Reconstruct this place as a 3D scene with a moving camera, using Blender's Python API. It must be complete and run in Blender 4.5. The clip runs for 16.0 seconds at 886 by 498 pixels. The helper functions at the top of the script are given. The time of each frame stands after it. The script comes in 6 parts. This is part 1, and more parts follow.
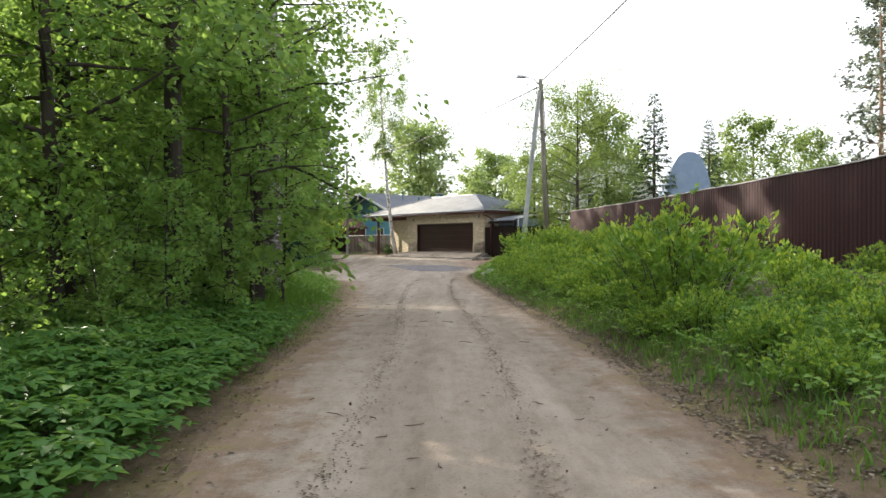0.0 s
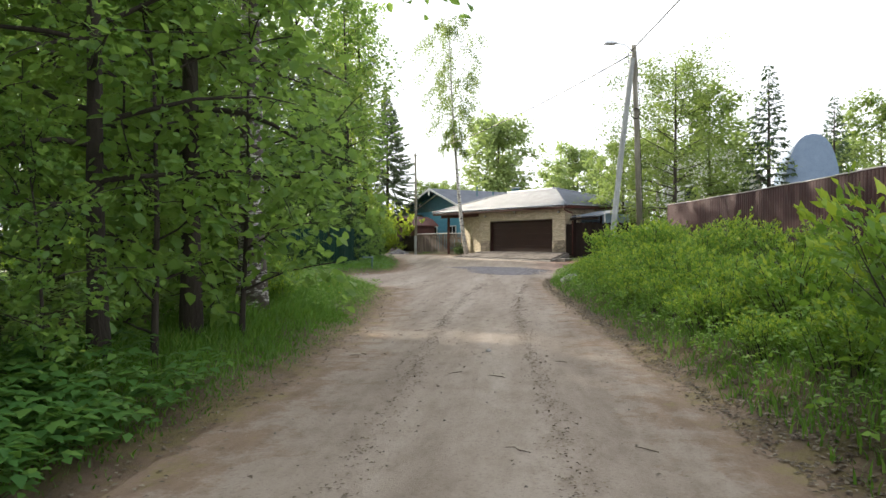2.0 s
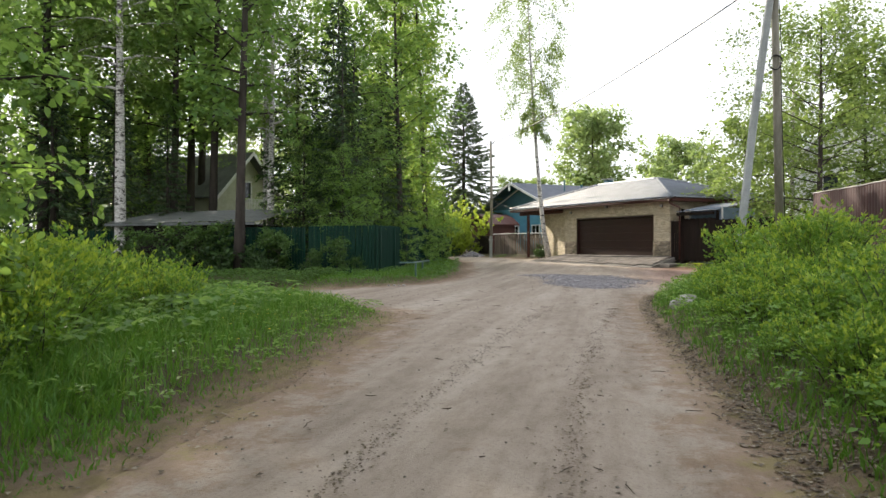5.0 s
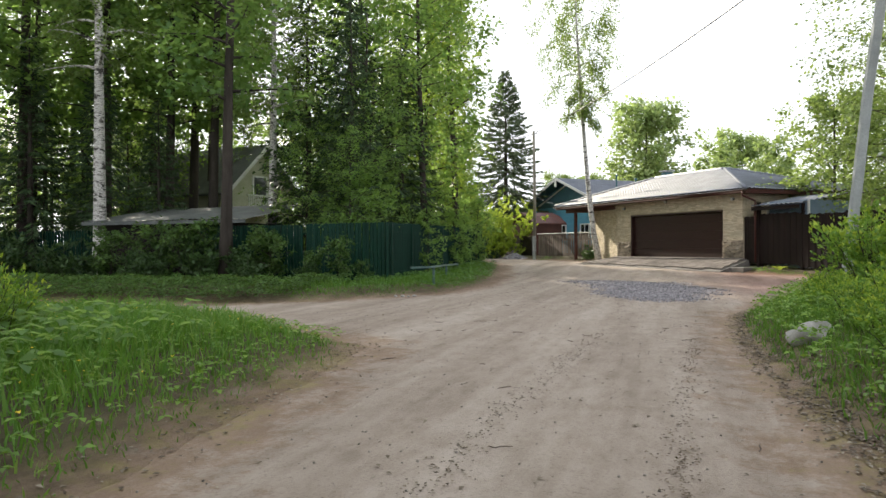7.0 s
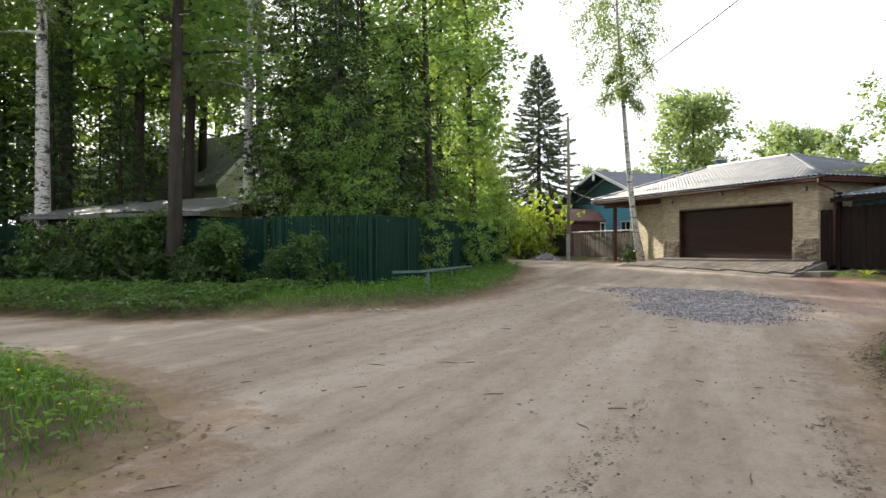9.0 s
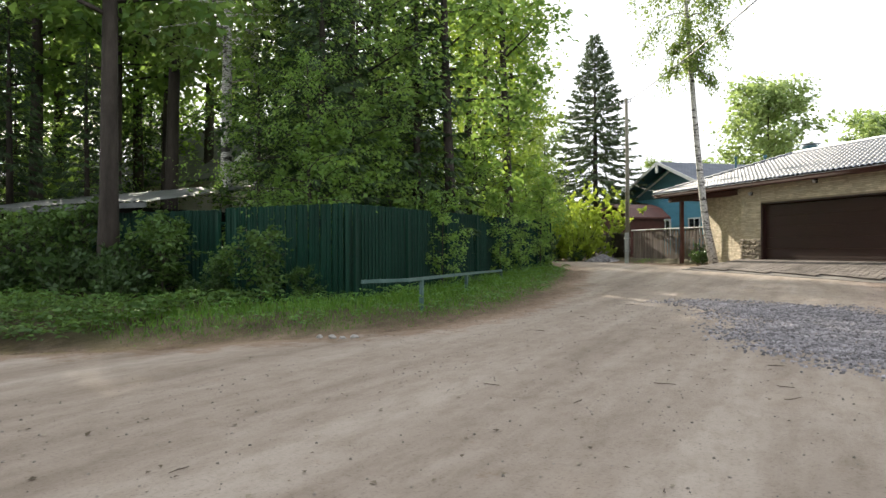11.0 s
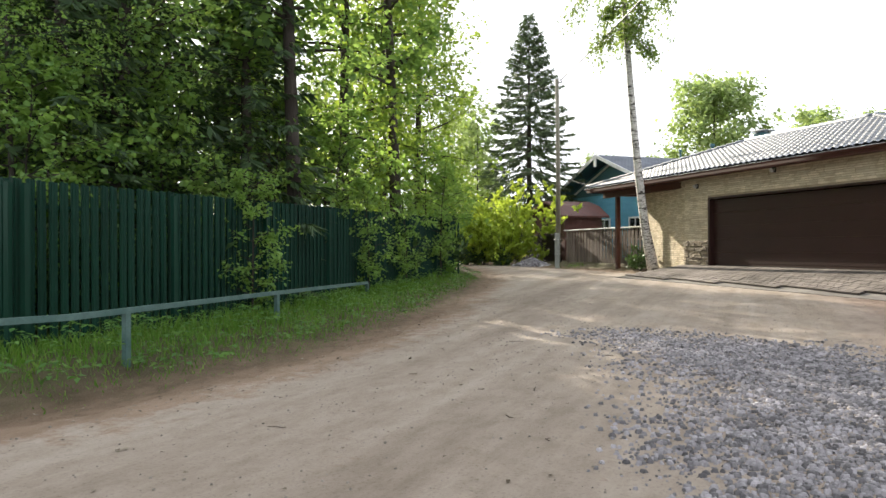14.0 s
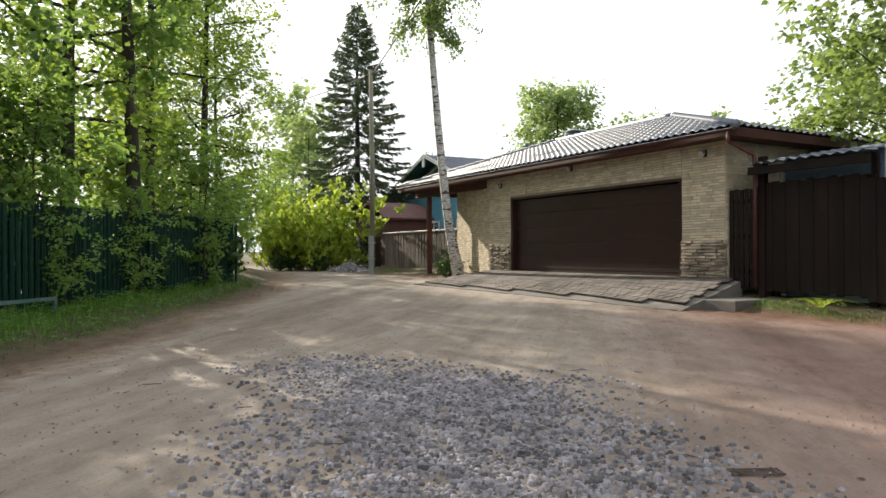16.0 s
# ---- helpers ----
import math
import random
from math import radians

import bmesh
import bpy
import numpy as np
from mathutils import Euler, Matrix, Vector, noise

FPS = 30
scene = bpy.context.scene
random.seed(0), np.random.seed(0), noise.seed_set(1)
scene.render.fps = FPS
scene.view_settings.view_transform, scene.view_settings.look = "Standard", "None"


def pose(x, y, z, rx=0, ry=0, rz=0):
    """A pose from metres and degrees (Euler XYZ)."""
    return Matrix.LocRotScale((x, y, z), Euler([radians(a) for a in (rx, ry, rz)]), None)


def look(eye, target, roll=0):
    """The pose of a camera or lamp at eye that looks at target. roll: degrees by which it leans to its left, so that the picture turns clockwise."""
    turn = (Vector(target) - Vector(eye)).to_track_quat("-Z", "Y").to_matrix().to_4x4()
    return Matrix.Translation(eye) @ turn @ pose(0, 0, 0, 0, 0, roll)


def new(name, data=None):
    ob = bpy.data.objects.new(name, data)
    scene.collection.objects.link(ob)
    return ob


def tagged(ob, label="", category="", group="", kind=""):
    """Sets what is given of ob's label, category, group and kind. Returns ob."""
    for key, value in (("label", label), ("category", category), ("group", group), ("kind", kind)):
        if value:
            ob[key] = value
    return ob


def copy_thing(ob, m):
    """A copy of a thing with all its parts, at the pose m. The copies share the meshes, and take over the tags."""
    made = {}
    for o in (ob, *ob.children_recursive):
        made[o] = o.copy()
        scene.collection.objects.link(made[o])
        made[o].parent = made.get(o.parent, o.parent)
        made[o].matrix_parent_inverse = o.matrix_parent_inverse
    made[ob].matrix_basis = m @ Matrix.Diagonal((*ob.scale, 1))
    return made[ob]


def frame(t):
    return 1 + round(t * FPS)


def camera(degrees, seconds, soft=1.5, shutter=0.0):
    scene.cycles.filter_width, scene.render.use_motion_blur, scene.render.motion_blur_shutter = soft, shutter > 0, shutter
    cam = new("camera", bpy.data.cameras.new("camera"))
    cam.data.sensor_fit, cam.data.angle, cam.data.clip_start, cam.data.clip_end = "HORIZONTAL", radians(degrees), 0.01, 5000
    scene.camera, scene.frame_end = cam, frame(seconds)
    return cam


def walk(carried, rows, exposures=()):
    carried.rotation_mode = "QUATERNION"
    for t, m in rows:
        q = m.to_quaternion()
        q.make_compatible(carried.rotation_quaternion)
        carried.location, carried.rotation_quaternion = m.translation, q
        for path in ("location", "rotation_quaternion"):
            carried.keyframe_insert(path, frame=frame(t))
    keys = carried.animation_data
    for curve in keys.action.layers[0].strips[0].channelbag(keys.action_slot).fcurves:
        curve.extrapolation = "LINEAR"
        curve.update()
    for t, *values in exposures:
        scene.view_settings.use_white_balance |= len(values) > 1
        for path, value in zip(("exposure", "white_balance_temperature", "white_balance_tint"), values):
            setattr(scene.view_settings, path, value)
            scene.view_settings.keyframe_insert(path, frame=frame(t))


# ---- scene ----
cam = camera(64.75, 16.0)
# seconds, eye x y z, pitch + 90, roll, yaw
ROWS = [
    (0, 0.078, -0.058, 1.504, 89.52, 0.27, 0.15),
    (0.5, 0.163, 1.348, 1.495, 89.52, 0.26, 1.99),
    (1, 0.246, 2.760, 1.484, 89.49, 0.17, 4.30),
    (1.5, 0.349, 4.153, 1.480, 89.52, 0.19, 5.09),
    (2, 0.438, 5.532, 1.451, 89.51, 0.14, 6.74),
    (2.5, 0.490, 6.926, 1.445, 89.55, 0.18, 7.67),
    (3, 0.589, 8.345, 1.420, 89.53, 0.17, 9.05),
    (3.5, 0.685, 9.738, 1.403, 89.60, 0.19, 9.69),
    (4, 0.743, 11.080, 1.404, 89.61, 0.12, 10.84),
    (4.5, 0.707, 12.400, 1.429, 89.65, 0.09, 12.15),
    (5, 0.663, 13.728, 1.450, 89.63, 0.10, 14.49),
    (7.5, 0.155, 19.963, 1.397, 89.79, 0.31, 19.20),
    (8, 0.060, 21.253, 1.379, 89.77, 0.28, 19.93),
    (8.5, -0.131, 22.476, 1.375, 89.81, 0.22, 20.34),
    (9, -0.256, 23.688, 1.369, 89.80, 0.21, 21.91),
    (9.5, -0.389, 24.903, 1.357, 89.83, 0.29, 23.31),
    (12, -1.262, 30.628, 1.335, 89.88, 0.23, 27.95),
    (12.5, -1.357, 31.604, 1.359, 89.91, 0.26, 26.34),
    (13, -1.396, 32.619, 1.379, 89.90, 0.23, 25.95),
    (13.5, -1.351, 33.560, 1.423, 89.92, 0.26, 24.10),
    (14, -1.253, 34.487, 1.408, 89.92, 0.20, 23.12),
    (14.5, -1.000, 35.324, 1.405, 89.97, 0.24, 18.53),
    (15, -0.711, 36.148, 1.407, 90.01, 0.22, 17.01),
    (15.5, -0.255, 36.944, 1.428, 90.06, 0.27, 14.43),
    (16, 0.262, 37.722, 1.430, 90.14, 0.34, 12.11),
]
walk(cam, [(t, pose(x, y, z, a, b, c)) for t, x, y, z, a, b, c in ROWS],
     [(0.0, 1.15), (2.0, 1.17), (4.0, 1.11), (5.0, 1.07), (9.0, 1.05), (13.0, 1.23), (14.0, 1.26), (15.0, 0.95), (16.0, 0.8)])

# ---- light ----
SUN_DIR = Vector((-0.745, 0.667, 0.42)).normalized()      # towards the sun
elev = math.asin(SUN_DIR.z)
world = bpy.data.worlds.new("sky")
scene.world = world
world.use_nodes = True
wn, wl = world.node_tree.nodes, world.node_tree.links
wn.clear()
w_out = wn.new("ShaderNodeOutputWorld")
w_bg = wn.new("ShaderNodeBackground")
w_sky = wn.new("ShaderNodeTexSky")
w_sky.sky_type = "NISHITA"
w_sky.sun_disc = False
w_sky.sun_elevation = elev
w_sky.sun_rotation = math.atan2(SUN_DIR.x, SUN_DIR.y)
w_sky.air_density, w_sky.dust_density, w_sky.ozone_density = 1.0, 3.0, 1.0
w_bg.inputs["Strength"].default_value = 0.14
# thin high cloud over the blue
w_tc = wn.new("ShaderNodeTexCoord")
w_map = wn.new("ShaderNodeMapping")
w_map.inputs["Scale"].default_value = (1.0, 1.0, 2.5)
w_noise = wn.new("ShaderNodeTexNoise")
w_noise.inputs["Scale"].default_value = 2.2
w_noise.inputs["Detail"].default_value = 6
w_ramp = wn.new("ShaderNodeValToRGB")
w_ramp.color_ramp.elements[0].position, w_ramp.color_ramp.elements[1].position = 0.22, 0.42
w_ramp.color_ramp.elements[0].color = (0.55, 0.55, 0.55, 1)
w_ramp.color_ramp.elements[1].color = (0.97, 0.97, 0.97, 1)
w_mix = wn.new("ShaderNodeMix")
w_mix.data_type = "RGBA"
w_mix.inputs[7].default_value = (5.6, 5.8, 6.1, 1)
wl.new(w_tc.outputs["Generated"], w_map.inputs["Vector"])
wl.new(w_map.outputs["Vector"], w_noise.inputs["Vector"])
wl.new(w_noise.outputs["Fac"], w_ramp.inputs["Fac"])
wl.new(w_ramp.outputs["Color"], w_mix.inputs[0])
wl.new(w_sky.outputs["Color"], w_mix.inputs[6])
wl.new(w_mix.outputs[2], w_bg.inputs["Color"])
wl.new(w_bg.outputs["Background"], w_out.inputs["Surface"])

sun_data = bpy.data.lights.new("sun", "SUN")
sun_data.energy, sun_data.angle, sun_data.color = 5.0, radians(0.6), (1.0, 0.9, 0.74)
sun = new("sun", sun_data)
sun.matrix_world = look((-60, 60, 80), Vector((-60, 60, 80)) - SUN_DIR)


# ---- materials ----
def mat(name, rough=0.7, metal=0.0, spec=0.4):
    m = bpy.data.materials.new(name)
    m.use_nodes = True
    p = m.node_tree.nodes["Principled BSDF"]
    p.inputs["Roughness"].default_value = rough
    p.inputs["Metallic"].default_value = metal
    p.inputs["Specular IOR Level"].default_value = spec
    return m, m.node_tree.nodes, m.node_tree.links, p


def noise_tex(n, l, scale, detail=5, stretch=(1, 1, 1), coord="Object", rough=0.6):
    tc = n.new("ShaderNodeTexCoord")
    mp = n.new("ShaderNodeMapping")
    mp.inputs["Scale"].default_value = stretch
    tx = n.new("ShaderNodeTexNoise")
    tx.inputs["Scale"].default_value = scale
    tx.inputs["Detail"].default_value = detail
    tx.inputs["Roughness"].default_value = rough
    if coord == "World":
        ge = n.new("ShaderNodeNewGeometry")
        l.new(ge.outputs["Position"], mp.inputs["Vector"])
    else:
        l.new(tc.outputs[coord], mp.inputs["Vector"])
    l.new(mp.outputs["Vector"], tx.inputs["Vector"])
    return tx.outputs["Fac"]


def ramp(n, l, fac, stops):
    r = n.new("ShaderNodeValToRGB")
    e = r.color_ramp.elements
    while len(e) < len(stops):
        e.new(0.5)
    for el, (pos, col) in zip(e, stops):
        el.position, el.color = pos, (*col, 1)
    l.new(fac, r.inputs["Fac"])
    return r.outputs["Color"]


def mixc(n, l, fac, a, b, mode="MIX"):
    m = n.new("ShaderNodeMix")
    m.data_type, m.blend_type = "RGBA", mode
    for sock, v in ((0, fac), (6, a), (7, b)):
        if isinstance(v, (int, float)):
            m.inputs[sock].default_value = v
        elif isinstance(v, tuple):
            m.inputs[sock].default_value = (*v, 1)
        else:
            l.new(v, m.inputs[sock])
    return m.outputs[2]


def bump(n, l, p, height, strength=0.4, dist=0.02):
    b = n.new("ShaderNodeBump")
    b.inputs["Strength"].default_value = strength
    b.inputs["Distance"].default_value = dist
    l.new(height, b.inputs["Height"])
    l.new(b.outputs["Normal"], p.inputs["Normal"])


def surface(name, dark, light, scale=6, fine=60, rough=0.75, metal=0.0, stretch=(1, 1, 1), bump_s=0.3, dist=0.01,
            spec=0.35, coord="Object", vary=0.0):
    """Two-scale variation between two colours, with relief, and a tint that differs from piece to piece."""
    m, n, l, p = mat(name, rough, metal, spec)
    a = noise_tex(n, l, scale, 5, stretch, coord)
    b = noise_tex(n, l, fine, 4, stretch, coord)
    mid = tuple((x + y) / 2 for x, y in zip(dark, light))
    ca = ramp(n, l, a, [(0.3, dark), (0.52, mid), (0.72, light)])
    cb = ramp(n, l, b, [(0.3, (0.72, 0.72, 0.72)), (0.7, (1.0, 1.0, 1.0))])
    c = mixc(n, l, 0.8, ca, cb, "MULTIPLY")
    if vary:
        oi = n.new("ShaderNodeObjectInfo")
        gi = n.new("ShaderNodeNewGeometry")
        ad = n.new("ShaderNodeMath")
        ad.operation = "ADD"
        l.new(oi.outputs["Random"], ad.inputs[0])
        l.new(gi.outputs["Random Per Island"], ad.inputs[1])
        fr = n.new("ShaderNodeMath")
        fr.operation = "FRACT"
        l.new(ad.outputs[0], fr.inputs[0])
        v = ramp(n, l, fr.outputs[0], [(0.0, (1 - vary,) * 3), (1.0, (1.0, 1.0, 1.0))])
        c = mixc(n, l, 1.0, c, v, "MULTIPLY")
    l.new(c, p.inputs["Base Color"])
    bump(n, l, p, b, bump_s, dist)
    return m


def leaf_mat(name, stops, through_col, trans=0.4, rough=0.5, spec=0.35):
    m, n, l, p = mat(name, rough, 0.0, spec)
    g = n.new("ShaderNodeNewGeometry")
    oi = n.new("ShaderNodeObjectInfo")
    c = ramp(n, l, g.outputs["Random Per Island"], stops)
    tint = ramp(n, l, oi.outputs["Random"], [(0.0, (0.82, 0.86, 0.8)), (1.0, (1.0, 1.0, 1.0))])
    c = mixc(n, l, 1.0, c, tint, "MULTIPLY")
    l.new(c, p.inputs["Base Color"])
    t = n.new("ShaderNodeBsdfTranslucent")
    tc = mixc(n, l, 0.55, c, through_col)
    l.new(tc, t.inputs["Color"])
    mx = n.new("ShaderNodeMixShader")
    mx.inputs[0].default_value = trans
    out = n["Material Output"]
    l.new(p.outputs[0], mx.inputs[1])
    l.new(t.outputs[0], mx.inputs[2])
    l.new(mx.outputs[0], out.inputs["Surface"])
    return m


M_LEAF = leaf_mat("broad_leaf", [(0.0, (0.08, 0.165, 0.045)), (0.5, (0.12, 0.235, 0.06)), (1.0, (0.19, 0.305, 0.08))], (0.43, 0.62, 0.11), 0.54)
M_LEAF_ALDER = leaf_mat("alder_leaf", [(0.0, (0.068, 0.145, 0.045)), (0.6, (0.105, 0.205, 0.058)), (1.0, (0.155, 0.265, 0.078))], (0.42, 0.6, 0.12), 0.54)
M_LEAF_BIRCH = leaf_mat("birch_leaf", [(0.0, (0.12, 0.19, 0.055)), (1.0, (0.19, 0.27, 0.085))], (0.36, 0.46, 0.1), 0.48)
M_LEAF_SHRUB = leaf_mat("shrub_leaf", [(0.0, (0.075, 0.165, 0.025)), (0.5, (0.12, 0.24, 0.035)), (1.0, (0.19, 0.32, 0.05))], (0.32, 0.48, 0.04), 0.4)
M_LEAF_TIP = leaf_mat("young_shoot_leaf", [(0.0, (0.2, 0.32, 0.04)), (0.6, (0.3, 0.42, 0.05)), (1.0, (0.42, 0.5, 0.07))], (0.5, 0.6, 0.05), 0.42)
M_LEAF_PALE = leaf_mat("pale_leaf", [(0.0, (0.24, 0.36, 0.045)), (1.0, (0.38, 0.48, 0.075))], (0.62, 0.7, 0.08), 0.5)
# leaf green darkened to paint in the shade under overhanging trees
M_LEAF_SHADED = leaf_mat("shade_tinted_leaf", [(0.0, (0.03, 0.06, 0.02)), (0.6, (0.045, 0.09, 0.028)), (1.0, (0.07, 0.125, 0.035))], (0.1, 0.17, 0.04), 0.3)
M_LEAF_MID = leaf_mat("sapling_leaf", [(0.0, (0.045, 0.095, 0.025)), (0.6, (0.07, 0.14, 0.035)), (1.0, (0.11, 0.19, 0.045))], (0.18, 0.28, 0.05), 0.38)
# brighter, yellower leaf: sunlight on the crown put into the colour
M_LEAF_SUNLIT = leaf_mat("sun_tinted_leaf", [(0.0, (0.09, 0.185, 0.035)), (0.5, (0.13, 0.24, 0.045)), (1.0, (0.22, 0.32, 0.055))], (0.42, 0.53, 0.06), 0.5)
M_LEAF_HERB = leaf_mat("herb_leaf", [(0.0, (0.05, 0.135, 0.035)), (0.6, (0.08, 0.185, 0.045)), (1.0, (0.13, 0.24, 0.05))], (0.2, 0.36, 0.05), 0.4)
# far foliage: aerial haze painted in as a paler, greyer leaf green
M_LEAF_HAZED = leaf_mat("haze_tinted_leaf", [(0.0, (0.18, 0.26, 0.1)), (1.0, (0.29, 0.36, 0.16))], (0.42, 0.54, 0.14), 0.48)
M_NEEDLE = leaf_mat("spruce_needle", [(0.0, (0.03, 0.06, 0.026)), (0.7, (0.05, 0.09, 0.036)), (1.0, (0.085, 0.135, 0.05))], (0.09, 0.14, 0.04), 0.2, 0.6)
M_NEEDLE_PALE = leaf_mat("old_spruce_needle", [(0.0, (0.055, 0.085, 0.045)), (1.0, (0.13, 0.17, 0.09))], (0.14, 0.19, 0.07), 0.25, 0.6)
# grey-green needles, lifted in colour to include distance haze
M_PINE_HAZED = leaf_mat("haze_tinted_pine_needle", [(0.0, (0.16, 0.19, 0.14)), (1.0, (0.25, 0.28, 0.21))], (0.1, 0.14, 0.08), 0.15, 0.6)
M_GRASS = leaf_mat("grass_blade", [(0.0, (0.06, 0.155, 0.02)), (0.7, (0.1, 0.225, 0.028)), (1.0, (0.19, 0.27, 0.06))], (0.24, 0.4, 0.04), 0.35)
M_MOSS = leaf_mat("mossy_turf", [(0.0, (0.14, 0.19, 0.04)), (0.6, (0.2, 0.24, 0.055)), (1.0, (0.28, 0.28, 0.1))], (0.34, 0.38, 0.08), 0.4)
M_DRY = leaf_mat("dry_leaf", [(0.0, (0.07, 0.048, 0.033)), (0.6, (0.15, 0.115, 0.085)), (1.0, (0.33, 0.275, 0.22))], (0.2, 0.15, 0.1), 0.1, 0.8)
M_CRUMB = leaf_mat("leaf_crumb", [(0.0, (0.07, 0.05, 0.035)), (0.6, (0.14, 0.105, 0.075)), (1.0, (0.24, 0.19, 0.14))], (0.12, 0.09, 0.06), 0.1, 0.9)
M_FLOWER = leaf_mat("dandelion_petal", [(0.0, (0.7, 0.5, 0.02)), (1.0, (0.8, 0.6, 0.04))], (0.6, 0.4, 0.02), 0.2)
M_BARK = surface("dark_bark", (0.024, 0.019, 0.015), (0.085, 0.07, 0.058), 3, 22, 0.9, stretch=(1, 1, 0.25), bump_s=0.8, dist=0.04)
M_BARK_PINE = surface("pine_bark", (0.2, 0.12, 0.075), (0.42, 0.3, 0.22), 3, 18, 0.9, stretch=(1, 1, 0.4), bump_s=0.6, dist=0.03)


def birch_bark(name, more, dark):
    m, n, l, p = mat(name, 0.75)
    a = noise_tex(n, l, 2.2, 4, (1.6, 1.6, 3.5))
    b = noise_tex(n, l, 9, 3, (1.0, 1.0, 6.0))
    base = ramp(n, l, b, [(0.40 + more * 0.6, (0.12, 0.11, 0.1)), (0.47 + more * 0.6, (0.46, 0.44, 0.41)), (0.65, (0.66, 0.64, 0.61))])
    c = mixc(n, l, ramp(n, l, a, [(0.40 + more, (1, 1, 1)), (0.46 + more, (0, 0, 0))]), base, dark)
    l.new(c, p.inputs["Base Color"])
    bump(n, l, p, b, 0.4, 0.01)
    return m


M_BIRCH = birch_bark("birch_bark", 0.0, (0.05, 0.045, 0.04))
M_OLDBIRCH = birch_bark("old_birch_bark", 0.09, (0.075, 0.06, 0.05))


def dirt_nodes(n, l):
    """Colour and relief of the trodden sandy dirt."""
    a = noise_tex(n, l, 1.1, 6, (1, 0.1, 1), "World", 0.6)
    b = noise_tex(n, l, 4.5, 8, (1, 0.45, 1), "World", 0.75)
    c = noise_tex(n, l, 40, 5, (1, 1, 1), "World", 0.7)
    d = noise_tex(n, l, 160, 3, (1, 1, 1), "World", 0.7)
    ca = ramp(n, l, a, [(0.34, (0.225, 0.182, 0.146)), (0.5, (0.295, 0.245, 0.202)), (0.64, (0.355, 0.303, 0.256))])
    cb = ramp(n, l, b, [(0.36, (0.78, 0.76, 0.73)), (0.56, (1.0, 1.0, 1.0))])
    cc = ramp(n, l, c, [(0.33, (0.55, 0.53, 0.51)), (0.44, (0.93, 0.93, 0.93)), (0.62, (1.0, 1.0, 1.0))])
    x = mixc(n, l, 0.85, ca, cb, "MULTIPLY")
    x = mixc(n, l, 0.7, x, cc, "MULTIPLY")
    # reddish crushed brick trodden in where the lane leads off past the dark gate
    ge = n.new("ShaderNodeNewGeometry")
    sp = n.new("ShaderNodeSeparateXYZ")
    l.new(ge.outputs["Position"], sp.inputs[0])
    mr = n.new("ShaderNodeMapRange")
    mr.inputs["From Min"].default_value, mr.inputs["From Max"].default_value = 0.0, 2.6
    l.new(sp.outputs["X"], mr.inputs["Value"])
    mr2 = n.new("ShaderNodeMapRange")
    mr2.inputs["From Min"].default_value, mr2.inputs["From Max"].default_value = 36.0, 42.0
    l.new(sp.outputs["Y"], mr2.inputs["Value"])
    mu = n.new("ShaderNodeMath")
    mu.operation = "MULTIPLY"
    l.new(mr.outputs[0], mu.inputs[0])
    l.new(mr2.outputs[0], mu.inputs[1])
    x = mixc(n, l, mu.outputs[0], x, mixc(n, l, 0.8, x, (0.74, 0.55, 0.55), "MULTIPLY"))
    # moss and trodden leaf mould in ragged patches along the lane's edge
    at = n.new("ShaderNodeAttribute")
    at.attribute_name = "edge"
    e = noise_tex(n, l, 1.7, 9, (1, 1, 1), "World", 0.8)
    near = n.new("ShaderNodeMapRange")
    near.inputs["From Min"].default_value, near.inputs["From Max"].default_value = 1.1, -0.1
    l.new(at.outputs["Fac"], near.inputs["Value"])
    pm = n.new("ShaderNodeMath")
    pm.operation = "MULTIPLY_ADD"
    l.new(near.outputs[0], pm.inputs[0])
    pm.inputs[1].default_value = 0.3
    l.new(e, pm.inputs[2])
    mould = ramp(n, l, pm.outputs[0], [(0.6, (0, 0, 0)), (0.72, (1, 1, 1))])
    moss = ramp(n, l, pm.outputs[0], [(0.76, (0, 0, 0)), (0.84, (1, 1, 1))])
    south = n.new("ShaderNodeMapRange")
    south.inputs["From Min"].default_value, south.inputs["From Max"].default_value = 38.0, 33.0
    l.new(sp.outputs["Y"], south.inputs["Value"])
    mossy = mixc(n, l, b, (0.15, 0.135, 0.04), (0.26, 0.225, 0.085))
    y0 = mixc(n, l, mixc(n, l, 0.75, (0, 0, 0), mould), x, mixc(n, l, 1.0, x, (0.7, 0.56, 0.45), "MULTIPLY"))
    y1 = mixc(n, l, mixc(n, l, 0.5, (0, 0, 0), moss), y0, mossy)
    x = mixc(n, l, south.outputs[0], y0, y1)
    return x, mixc(n, l, 0.35, c, d), b


def dirt_mat():
    m, n, l, p = mat("sandy_dirt", 0.92, 0, 0.2)
    x, h, _ = dirt_nodes(n, l)
    l.new(x, p.inputs["Base Color"])
    bump(n, l, p, h, 0.6, 0.02)
    return m


